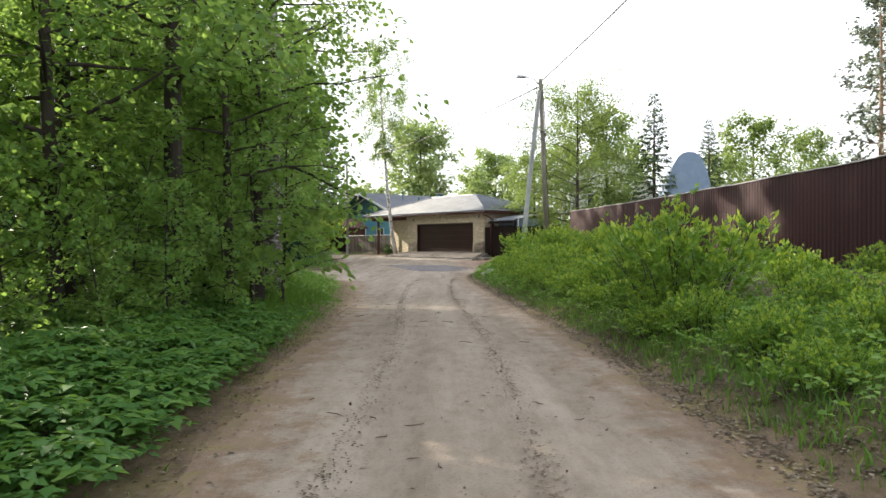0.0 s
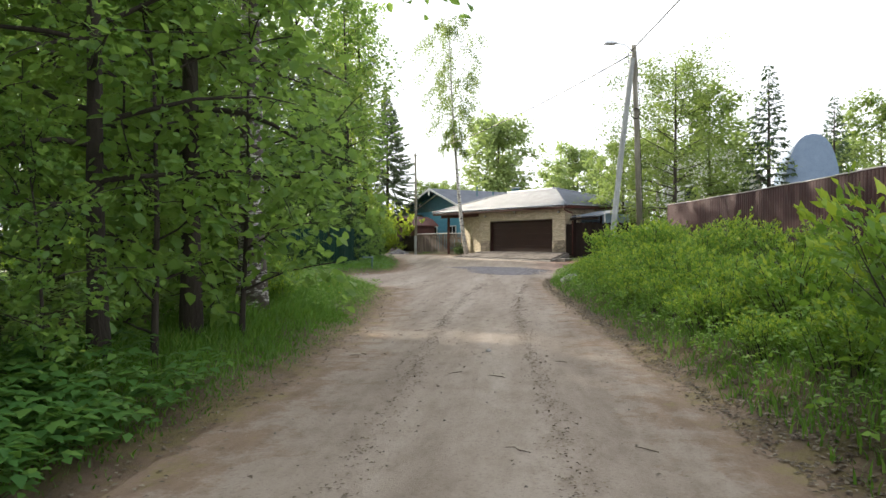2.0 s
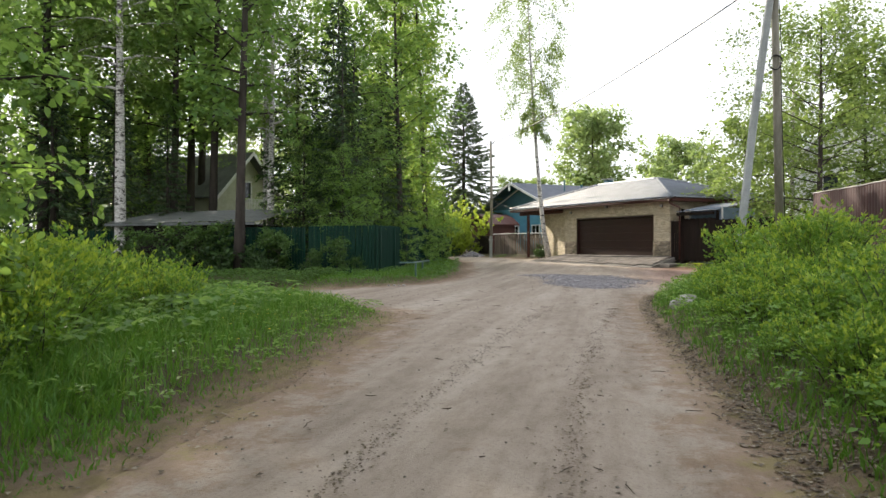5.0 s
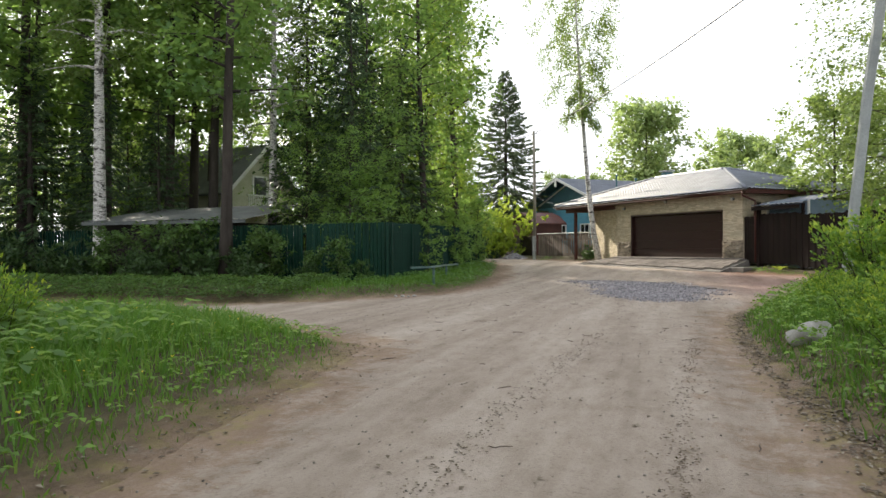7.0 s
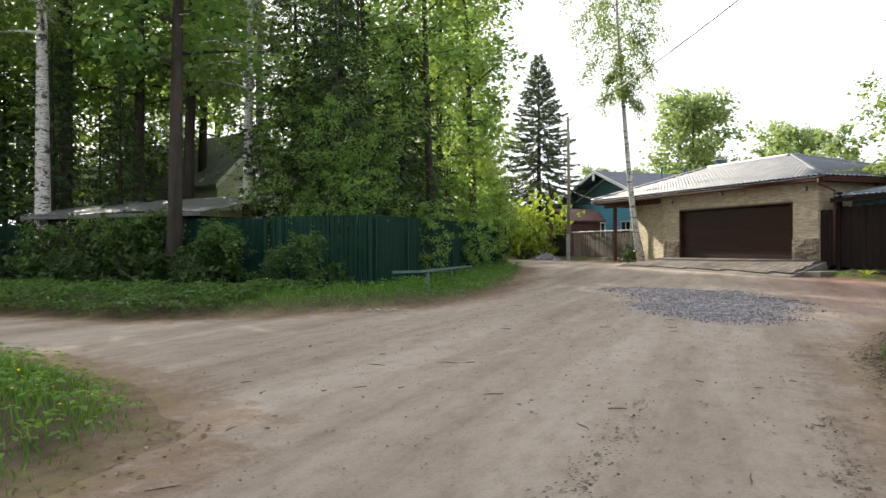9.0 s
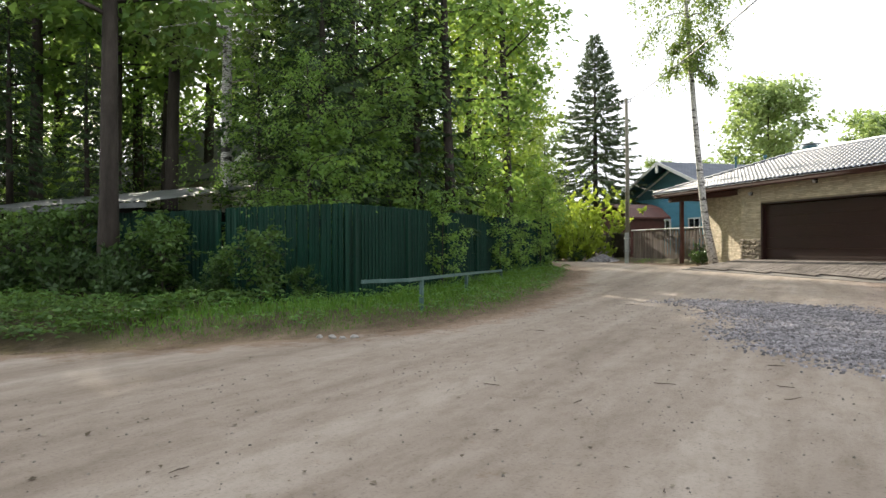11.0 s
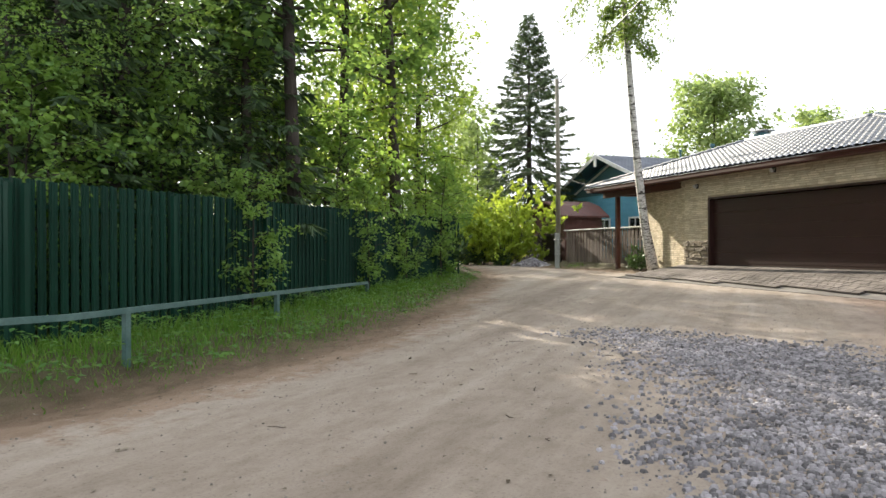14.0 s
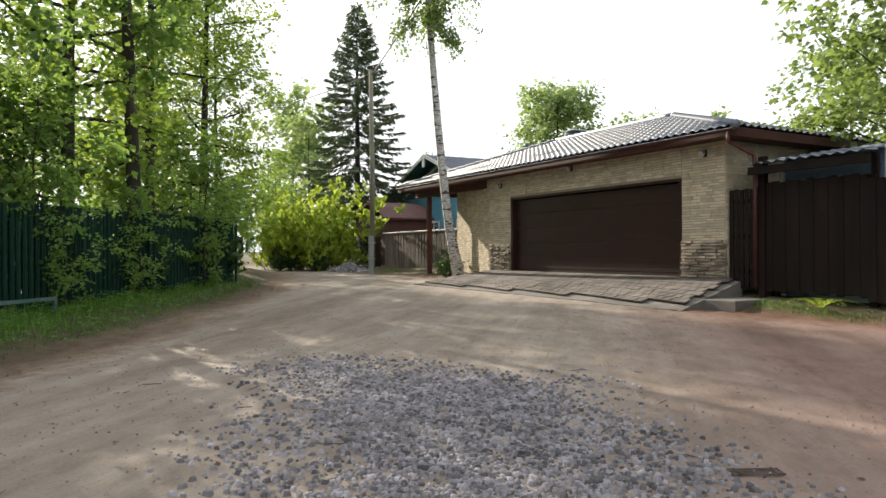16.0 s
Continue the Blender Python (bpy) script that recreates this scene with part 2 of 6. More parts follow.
def verge_mat():
    """Dirt at the lane's edge that turns to mossy soil further off; 'edge' is the distance to the lane."""
    m, n, l, p = mat("verge_soil", 0.95, 0, 0.15)
    x, h, b = dirt_nodes(n, l)
    s = noise_tex(n, l, 1.1, 6, (1, 1, 1), "World", 0.7)
    soil = ramp(n, l, s, [(0.28, (0.055, 0.043, 0.028)), (0.5, (0.092, 0.078, 0.048)), (0.72, (0.098, 0.102, 0.045))])
    at = n.new("ShaderNodeAttribute")
    at.attribute_name = "edge"
    add = n.new("ShaderNodeMath")
    add.operation = "MULTIPLY_ADD"
    l.new(b, add.inputs[0])
    add.inputs[1].default_value = 1.6
    l.new(at.outputs["Fac"], add.inputs[2])
    mr = n.new("ShaderNodeMapRange")
    mr.inputs["From Min"].default_value, mr.inputs["From Max"].default_value = -0.05, 0.75
    l.new(add.outputs[0], mr.inputs["Value"])
    l.new(mixc(n, l, mr.outputs[0], soil, x), p.inputs["Base Color"])
    bump(n, l, p, h, 0.9, 0.03)
    return m


M_DIRT = dirt_mat()
M_SOIL = verge_mat()
M_STONE = surface("granite_chip", (0.19, 0.178, 0.19), (0.5, 0.47, 0.495), 3, 40, 0.8, bump_s=0.3, coord="World", vary=0.78)
M_PEBBLE = surface("pebble", (0.14, 0.12, 0.1), (0.34, 0.3, 0.26), 3, 40, 0.85, coord="World", vary=0.5)
M_BOULDER = surface("pale_limestone", (0.24, 0.23, 0.215), (0.46, 0.44, 0.41), 3, 30, 0.85, bump_s=0.5, dist=0.02)
M_MAROON = surface("maroon_sheet_metal", (0.032, 0.009, 0.011), (0.052, 0.015, 0.017), 1.2, 14, 0.55, stretch=(1, 1, 0.3), bump_s=0.06, spec=0.25, coord="World", vary=0.12)
M_TRIM = surface("pale_fence_cap", (0.42, 0.38, 0.37), (0.6, 0.56, 0.55), 2, 20, 0.5, bump_s=0.05)
M_GREEN = surface("green_coated_steel", (0.004, 0.031, 0.019), (0.008, 0.05, 0.031), 1.0, 12, 0.55, stretch=(1, 1, 0.3), bump_s=0.06, spec=0.22, coord="World", vary=0.15)
M_RAIL = surface("weathered_green_pipe", (0.05, 0.11, 0.1), (0.12, 0.19, 0.18), 4, 30, 0.5, bump_s=0.1)
M_BRICKLET = surface("sand_facing_stone", (0.58, 0.48, 0.335), (0.8, 0.7, 0.53), 2.5, 35, 0.85, bump_s=0.3, dist=0.006, coord="World", vary=0.34)
M_MORTAR = surface("sand_mortar", (0.26, 0.21, 0.15), (0.36, 0.3, 0.22), 3, 40, 0.9, bump_s=0.3)
M_LEDGE = surface("ledge_stone", (0.32, 0.26, 0.19), (0.58, 0.5, 0.4), 4, 30, 0.85, bump_s=0.6, dist=0.015, coord="World", vary=0.55)
M_DOOR = surface("brown_door_panel", (0.028, 0.012, 0.01), (0.04, 0.018, 0.015), 2, 18, 0.45, stretch=(0.3, 1, 1), bump_s=0.05, spec=0.3)
M_FASCIA = surface("oxblood_timber", (0.055, 0.016, 0.012), (0.1, 0.032, 0.024), 2, 22, 0.55, stretch=(0.3, 1, 1), bump_s=0.15)
M_ROOF = surface("grey_metal_tile", (0.15, 0.165, 0.205), (0.22, 0.24, 0.285), 1.5, 25, 0.48, metal=0.0, bump_s=0.05, spec=0.4)
M_CONC = surface("stained_concrete", (0.12, 0.108, 0.096), (0.24, 0.22, 0.2), 1.3, 30, 0.9, bump_s=0.4, dist=0.008, coord="World")
M_PAVER = surface("paving_block", (0.1, 0.085, 0.075), (0.29, 0.25, 0.225), 0.9, 30, 0.9, bump_s=0.4, dist=0.006, coord="World", vary=0.3)
M_BLUE = surface("blue_painted_timber", (0.1, 0.31, 0.44), (0.15, 0.41, 0.55), 2, 22, 0.6, stretch=(0.3, 1, 1), bump_s=0.15)
M_BLUEDARK = surface("dark_teal_timber", (0.045, 0.12, 0.15), (0.07, 0.17, 0.2), 2, 22, 0.6, bump_s=0.1)
M_WHITE = surface("white_paint", (0.66, 0.66, 0.64), (0.8, 0.8, 0.78), 3, 30, 0.55, bump_s=0.08)
M_BEIGE = surface("beige_siding", (0.42, 0.42, 0.3), (0.55, 0.55, 0.42), 2, 22, 0.65, bump_s=0.08)
M_GREYROOF = surface("weathered_grey_roof", (0.075, 0.082, 0.08), (0.15, 0.16, 0.155), 1.5, 20, 0.6, bump_s=0.1)
M_PICKET = surface("weathered_picket_wood", (0.13, 0.1, 0.08), (0.27, 0.22, 0.19), 3, 30, 0.8, stretch=(1, 1, 0.2), bump_s=0.3, coord="World", vary=0.4)
M_DARKWOOD = surface("dark_stained_board", (0.01, 0.006, 0.005), (0.024, 0.014, 0.012), 3, 30, 0.6, stretch=(1, 1, 0.2), bump_s=0.2, spec=0.2, coord="World", vary=0.3)
M_POLE = surface("grey_weathered_pole", (0.15, 0.138, 0.105), (0.29, 0.275, 0.225), 3, 30, 0.85, stretch=(1, 1, 0.15), bump_s=0.4, dist=0.01)
M_CONCPOLE = surface("concrete_brace", (0.26, 0.28, 0.28), (0.4, 0.42, 0.41), 2, 30, 0.85, bump_s=0.2)
M_BLACK = surface("black_cable", (0.012, 0.012, 0.013), (0.03, 0.03, 0.03), 5, 40, 0.5, bump_s=0.05)
M_STEEL = surface("galvanised_steel", (0.4, 0.42, 0.44), (0.58, 0.6, 0.62), 4, 30, 0.4, metal=0.7, bump_s=0.05)
M_BLUEROOF = surface("blue_grey_sheet_roof", (0.17, 0.24, 0.34), (0.24, 0.32, 0.43), 1.5, 20, 0.4, metal=0.2, bump_s=0.05)
M_TWIG = surface("fallen_twig", (0.06, 0.045, 0.035), (0.16, 0.12, 0.1), 6, 40, 0.9, bump_s=0.3)


def glass_mat():
    m, n, l, p = mat("window_glass", 0.06, 0, 0.5)
    p.inputs["Base Color"].default_value = (0.02, 0.025, 0.03, 1)
    return m


M_GLASS = glass_mat()


# ---- mesh helpers ----
class Bag:
    """Vertices and faces gathered for one mesh."""

    def __init__(self):
        self.v, self.f = [], []

    def add(self, verts, faces):
        k = len(self.v)
        self.v.extend(tuple(p) for p in verts)
        self.f.extend(tuple(i + k for i in f) for f in faces)
        return self

    def box(self, lo, hi, m=None, bev=0.0):
        (x0, y0, z0), (x1, y1, z1) = lo, hi
        if bev:
            b = bev
            pts = []
            for z, e in ((z0, b), (z0 + b, 0), (z1 - b, 0), (z1, b)):
                for sx, sy in ((0, 0), (1, 0), (1, 1), (0, 1)):
                    pts.append((x0 + e if not sx else x1 - e, y0 + e if not sy else y1 - e, z))
            fs = [(3, 2, 1, 0), (12, 13, 14, 15)]
            for r in range(3):
                for i in range(4):
                    j = (i + 1) % 4
                    fs.append((r * 4 + i, r * 4 + j, r * 4 + 4 + j, r * 4 + 4 + i))
        else:
            pts = [(x0, y0, z0), (x1, y0, z0), (x1, y1, z0), (x0, y1, z0), (x0, y0, z1), (x1, y0, z1), (x1, y1, z1), (x0, y1, z1)]
            fs = [(3, 2, 1, 0), (4, 5, 6, 7), (0, 1, 5, 4), (1, 2, 6, 5), (2, 3, 7, 6), (3, 0, 4, 7)]
        if m is not None:
            pts = [m @ Vector(p) for p in pts]
        return self.add(pts, fs)

    def tube(self, pts, radii, n=8, cap=True):
        pts = [Vector(p) for p in pts]
        if isinstance(radii, (int, float)):
            radii = [radii] * len(pts)
        rings, k = [], len(pts)
        side = None
        for i, p in enumerate(pts):
            d = (pts[min(i + 1, k - 1)] - pts[max(i - 1, 0)]).normalized()
            if side is None:
                side = d.orthogonal().normalized()
            side = (side - d * side.dot(d)).normalized()
            up = d.cross(side)
            rings += [p + (side * math.cos(a) + up * math.sin(a)) * radii[i] for a in (2 * math.pi * j / n for j in range(n))]
        fs = []
        for i in range(k - 1):
            for j in range(n):
                a, b = i * n + j, i * n + (j + 1) % n
                fs.append((a, b, b + n, a + n))
        if cap:
            fs.append(tuple(range(n - 1, -1, -1)))
            fs.append(tuple((k - 1) * n + j for j in range(n)))
        return self.add(rings, fs)

    def prism(self, outline, y0, y1):
        """An outline in x, z pushed from y0 to y1."""
        k = len(outline)
        pts = [(x, y0, z) for x, z in outline] + [(x, y1, z) for x, z in outline]
        fs = [tuple(range(k)), tuple(range(2 * k - 1, k - 1, -1))]
        fs += [(i, i + k, (i + 1) % k + k, (i + 1) % k) for i in range(k)]
        return self.add(pts, fs)


def mesh_of(name, bag, material, smooth=False):
    me = bpy.data.meshes.new(name)
    me.from_pydata(bag.v, [], bag.f)
    me.materials.append(material)
    if smooth:
        me.shade_smooth()
    me.update()
    return me


def mesh_np(name, verts, quads, material, smooth=False):
    """A mesh of quads from arrays."""
    me = bpy.data.meshes.new(name)
    nv, nq = len(verts), len(quads)
    me.vertices.add(nv)
    me.vertices.foreach_set("co", np.asarray(verts, np.float32).ravel())
    me.loops.add(nq * 4)
    me.loops.foreach_set("vertex_index", np.asarray(quads, np.int32).ravel())
    me.polygons.add(nq)
    me.polygons.foreach_set("loop_start", np.arange(0, nq * 4, 4, dtype=np.int32))
    me.update(calc_edges=True)
    me.materials.append(material)
    if smooth:
        me.shade_smooth()
    return me


def part(name, bag, material, parent=None, label="", smooth=False, m=None):
    ob = new(name, mesh_of(name, bag, material, smooth) if isinstance(bag, Bag) else bag)
    ob.parent = parent
    if m is not None:
        ob.matrix_basis = m
    return tagged(ob, label)


def thing(name, m, label, category, group="", kind=""):
    ob = new(name)
    ob.empty_display_size = 0.2
    ob.matrix_basis = m
    return tagged(ob, label, category, group, kind)


# ---- ground plan ----
LANE = np.array([(-2.0, -12), (-1.55, 4), (-1.9, 8), (-2.1, 14), (-2.4, 18), (-3.0, 22.5), (-3.5, 25.5), (-3.9, 27.8), (-5.6, 29),
                 (-8.2, 29.9), (-14, 30.3), (-60, 29), (-60, 34.5), (-14.3, 33.2), (-10.5, 33.4), (-8.9, 34.6), (-7.7, 36.3), (-7.0, 37.4),
                 (-6.3, 38.7), (-6.2, 42), (-6.6, 46), (-7.5, 50.5), (-9.0, 56.8), (-11.5, 63), (-15, 69.5), (-40, 90), (-38, 96),
                 (-13.0, 72.5), (-9.9, 68.2), (-7.6, 65.4), (-6.0, 63.6), (-3.4, 61.0), (3.2, 52.0), (5.5, 50.2), (14, 49.6), (60, 50), (60, 43), (8, 43.3),
                 (5, 42), (3.6, 40), (2.2, 36.5), (1.3, 33.5), (1.1, 30), (1.35, 24), (1.7, 18), (2.2, 10), (2.3, 5), (2.3, -12)])


def poly_dist(poly, x, y):
    """Metres inside an outline (negative: outside)."""
    x, y = np.asarray(x, float), np.asarray(y, float)
    best = np.full(x.shape, 1e9)
    inside = np.zeros(x.shape, bool)
    for (ax, ay), (bx, by) in zip(poly, np.roll(poly, -1, 0)):
        dx, dy = bx - ax, by - ay
        t = np.clip(((x - ax) * dx + (y - ay) * dy) / (dx * dx + dy * dy), 0, 1)
        best = np.minimum(best, np.hypot(x - ax - t * dx, y - ay - t * dy))
        cross = (ay > y) != (by > y)
        with np.errstate(divide="ignore", invalid="ignore"):
            inside ^= cross & (x < (bx - ax) * (y - ay) / (by - ay + 1e-12) + ax)
    return np.where(inside, best, -best)


def lane_dist(x, y):
    return poly_dist(LANE, x, y)


def sm(a):
    a = np.clip(a, 0, 1)
    return a * a * (3 - 2 * a)


def wave(x, y, s, k):
    """Cheap smooth unevenness."""
    return (np.sin(x * s + k) * np.cos(y * s * 0.83 + 2 * k) + 0.5 * np.sin(x * s * 2.3 + y * s * 1.7 + k * 3) + 0.35 * np.sin(x * s * 4.1 - y * s * 3.3 + k)) / 1.85


def base_z(x, y):
    return 0.42 * sm((np.asarray(y, float) - 42) / 24)


def ground_z(x, y, d=None):
    x, y = np.asarray(x, float), np.asarray(y, float)
    d = lane_dist(x, y) if d is None else d
    d = d + 0.16 * wave(x, y, 1.9, 1.0) + 0.07 * wave(x, y, 6.1, 4.0)
    out = np.clip(-d, 0, 50)
    right = sm((x - 0.5) / 1.5) * sm((47 - y) / 3)
    rise = (0.34 * sm(out / 1.1) + 0.42 * sm((out - 0.6) / 4)) * right + 0.26 * sm(out / 1.6) * (1 - right)
    far = np.clip((np.hypot(x, y - 40) - 60) / 100, 0, 1)
    return base_z(x, y) + rise + np.where(d > 0, -0.1 * sm(d / 0.5), 0) + 0.035 * wave(x, y, 1.3, 2.0) * sm(out) + far * 0.6


def road_z(x, y, d=None):
    x, y = np.asarray(x, float), np.asarray(y, float)
    d = lane_dist(x, y) if d is None else d
    # two wheel ruts along the lane and shallow potholes
    mid = 0.2 + 0.25 * np.sin(y * 0.21)
    rut = np.exp(-((x - mid + 0.85) / 0.22) ** 2) + np.exp(-((x - mid - 0.85) / 0.22) ** 2)
    rut = rut * sm((32 - y) / 5)
    rough = 0.011 * wave(x, y, 2.6, 0.4) + 0.006 * wave(x, y, 8.0, 1.2) + 0.0035 * wave(x, y, 21.0, 2.2)
    return base_z(x, y) + rough - 0.03 * rut + 0.02 * sm(d / 1.5) - 0.06 * sm(-d / 0.5)


def axis(parts):
    out = []
    for a, b, step in parts:
        out += list(np.arange(a, b, step))
    return np.array(out + [parts[-1][1]])


def grid_mesh(name, xs, ys, zf, material, keep=None):
    gx, gy = np.meshgrid(xs, ys)
    d = lane_dist(gx, gy)
    z = zf(gx, gy, d)
    nx, ny = len(xs), len(ys)
    i = np.arange(nx * ny).reshape(ny, nx)
    q = np.stack([i[:-1, :-1], i[:-1, 1:], i[1:, 1:], i[1:, :-1]], -1).reshape(-1, 4)
    if keep is not None:
        ok = (d.ravel()[q] > keep).any(1)
        q = q[ok]
        used = np.unique(q)
        remap = np.zeros(nx * ny, int)
        remap[used] = np.arange(len(used))
        q = remap[q]
        pts = np.stack([gx, gy, z], -1).reshape(-1, 3)[used]
    else:
        pts = np.stack([gx, gy, z], -1).reshape(-1, 3)
    me = mesh_np(name, pts, q, material, True)
    edge = d.ravel() if keep is None else d.ravel()[used]
    me.attributes.new("edge", "FLOAT", "POINT").data.foreach_set("value", edge.astype(np.float32))
    return me


ground = new("ground", grid_mesh("ground", axis([(-900, -60, 70), (-60, -18, 2), (-18, 14, 0.3), (14, 60, 2), (60, 900, 70)]),
                                 axis([(-900, -20, 80), (-20, -2, 1.5), (-2, 74, 0.3), (74, 130, 3), (130, 1000, 80)]), ground_z, M_SOIL))
tagged(ground, "dark soil and moss under the verge plants", "ground", kind="structure")
road = new("road", grid_mesh("road", axis([(-60, -16, 0.8), (-16, -8, 0.3), (-8, 6, 0.14), (6, 60, 0.8)]),
                             axis([(-12, 0, 0.4), (0, 54, 0.14), (54, 96, 0.4)]), road_z, M_DIRT, -0.7))
tagged(road, "unpaved sandy dirt lane with wheel ruts", "road", kind="structure")

# ---- garage ----
GA = math.degrees(math.atan2(-0.746, 0.666))
GARAGE = pose(-2.3, 60.03, 0.78, 0, 0, GA)       # x along the front, y inwards, z from the door sill
garage = thing("garage", GARAGE, "sand-coloured stone-faced garage with brown door and grey tiled roof", "garage")


def garage_walls():
    def wall(name, *boxes):
        b = Bag()
        for lo, hi in boxes:
            b.box(lo, hi)
        return part(name, b, M_MORTAR, garage)
    front = wall("front_wall", ((-1.2, 0, -0.6), (0, 0.3, 3.12)), ((6.92, 0, -0.6), (8.12, 0.3, 3.12)), ((0, 0, 2.32), (6.92, 0.3, 3.12)), ((0, 0, -0.6), (6.92, 0.3, -0.004)))
    side = wall("side_wall", ((7.82, 0.3, -0.6), (8.12, 9.0, 3.12)))
    back = wall("back_wall", ((-5.2, 8.7, -0.6), (7.82, 9.0, 3.12)))
    inner = wall("porch_wall", ((-4.3, 0.0, -0.6), (0.0, 0.3, 3.12)))
    inner.matrix_basis = pose(-1.15, 0.07, 0, 0, 0, -15)      # splayed wall beside the porch
    wall("porch_side_wall", ((-5.2, 1.5, -0.6), (-4.9, 8.7, 3.12)))
    rnd = random.Random(5)

    def face(parent, rects, y):
        """Thin courses of facing stones on a wall that faces the lane."""
        b = Bag()
        for x0, x1, z0, z1 in rects:
            z = z0
            while z < z1 - 0.02:
                h = min(rnd.choice((0.056, 0.066, 0.076)), z1 - z)
                x = x0 + 0.0
                while x < x1 - 0.01:
                    w = min(rnd.uniform(0.16, 0.42), x1 - x)
                    d = rnd.uniform(0.006, 0.02)
                    b.box((x + 0.005, y - d, z + 0.006), (x + w - 0.005, y + 0.02, z + h - 0.006))
                    x += w
                z += h
        ob = part("stone_facing", b, M_BRICKLET, parent)
        tagged(ob, kind="stuff")
    face(front, [(-1.2, 0, 0.85, 3.12), (6.92, 8.12, 0.85, 3.12), (0, 6.92, 2.38, 3.12)], 0)
    face(inner, [(-4.3, -0.05, -0.25, 3.12)], 0.0)
    b = Bag()
    for z in np.arange(-0.1, 3.1, 0.065):
        y = 0.0
        while y < 9:
            w = min(rnd.uniform(0.2, 0.45), 9 - y)
            b.box((8.11, y + 0.003, z + 0.003), (8.12 + rnd.uniform(0.012, 0.03), y + w - 0.003, z + 0.062))
            y += w
    tagged(part("stone_facing", b, M_BRICKLET, side), kind="stuff")
    # rough ledge stones at the foot of the two piers
    for x0, x1 in ((-1.22, 0.0), (6.92, 8.15)):
        z = -0.05
        while z < 0.84:
            h = min(rnd.uniform(0.035, 0.08), 0.86 - z)
            x = x0
            while x < x1 - 0.02:
                w = min(rnd.uniform(0.1, 0.34), x1 - x)
                d = rnd.uniform(0.025, 0.095)
                part("ledge_stone", Bag().box((x + 0.005, -d, z + 0.005), (x + w - 0.005, 0.02, z + h - 0.005), None, 0.012), M_LEDGE, front)
                x += w
            z += h
    # door reveal
    for x0, x1, z0, z1 in ((-0.0, 0.09, 0, 2.32), (6.83, 6.92, 0, 2.32), (0.09, 6.83, 2.25, 2.32)):
        part("door_jamb", Bag().box((x0, 0.004, z0), (x1, 0.2, z1), None, 0.008), M_DOOR, garage)


def garage_door():
    door = new("garage_door")
    door.parent = garage
    for i in range(5):
        z0, z1 = 0.01 + i * 0.444, 0.01 + (i + 1) * 0.444
        b = Bag().box((0.09, 0.15, z0 + 0.001), (6.83, 0.2, z1 - 0.001), None, 0.005)
        for k in range(3):
            zz = z0 + 0.09 + k * 0.13
            b.box((0.11, 0.142, zz), (6.81, 0.152, zz + 0.012))
        part("door_panel", b, M_DOOR, door)
    part("rubber_seal", Bag().box((0.09, 0.14, 0), (6.83, 0.19, 0.02)), M_BLACK, door)


def tiled_plane(name, a, b, c, d, parent, material=M_ROOF, step=0.38, pitch=0.24):
    """Metal tiles on the slope with eave a-b and upper edge d-c."""
    a, b, c, d = (np.array(p, float) for p in (a, b, c, d))
    along = (b - a) / np.linalg.norm(b - a)
    up = d - a
    up = up - along * up.dot(along)
    length = np.linalg.norm(up)
    up /= length
    nrm = np.cross(along, up)
    L = np.linalg.norm(b - a)
    sd, sc = (d - a).dot(along), (c - a).dot(along)
    xs = np.arange(0, L + 0.02, pitch / 4)
    rows = []
    k = int(length / step)
    for i in range(k + 1):
        rows += [(min(i * step, length - 0.001), 0.046), (min((i + 1) * step, length) - 0.002, 0.0)]
    ts, hs = np.array([r[0] for r in rows]), np.array([r[1] for r in rows])
    X, T = np.meshgrid(xs, ts)
    lo, hi = sd * T / length, L + (sc - L) * T / length
    X = np.clip(X, lo, hi)
    H = hs[:, None] + 0.024 * np.cos(2 * np.pi * X / pitch) ** 3
    P = a + X[..., None] * along + T[..., None] * up + H[..., None] * nrm
    ny, nx = X.shape
    i = np.arange(nx * ny).reshape(ny, nx)
    q = np.stack([i[:-1, :-1], i[:-1, 1:], i[1:, 1:], i[1:, :-1]], -1).reshape(-1, 4)
    keep = (X.ravel()[q[:, 1]] - X.ravel()[q[:, 0]] > 1e-4) | (X.ravel()[q[:, 2]] - X.ravel()[q[:, 3]] > 1e-4)
    return part(name, mesh_np(name, P.reshape(-1, 3), q[keep], material, False), material, parent)


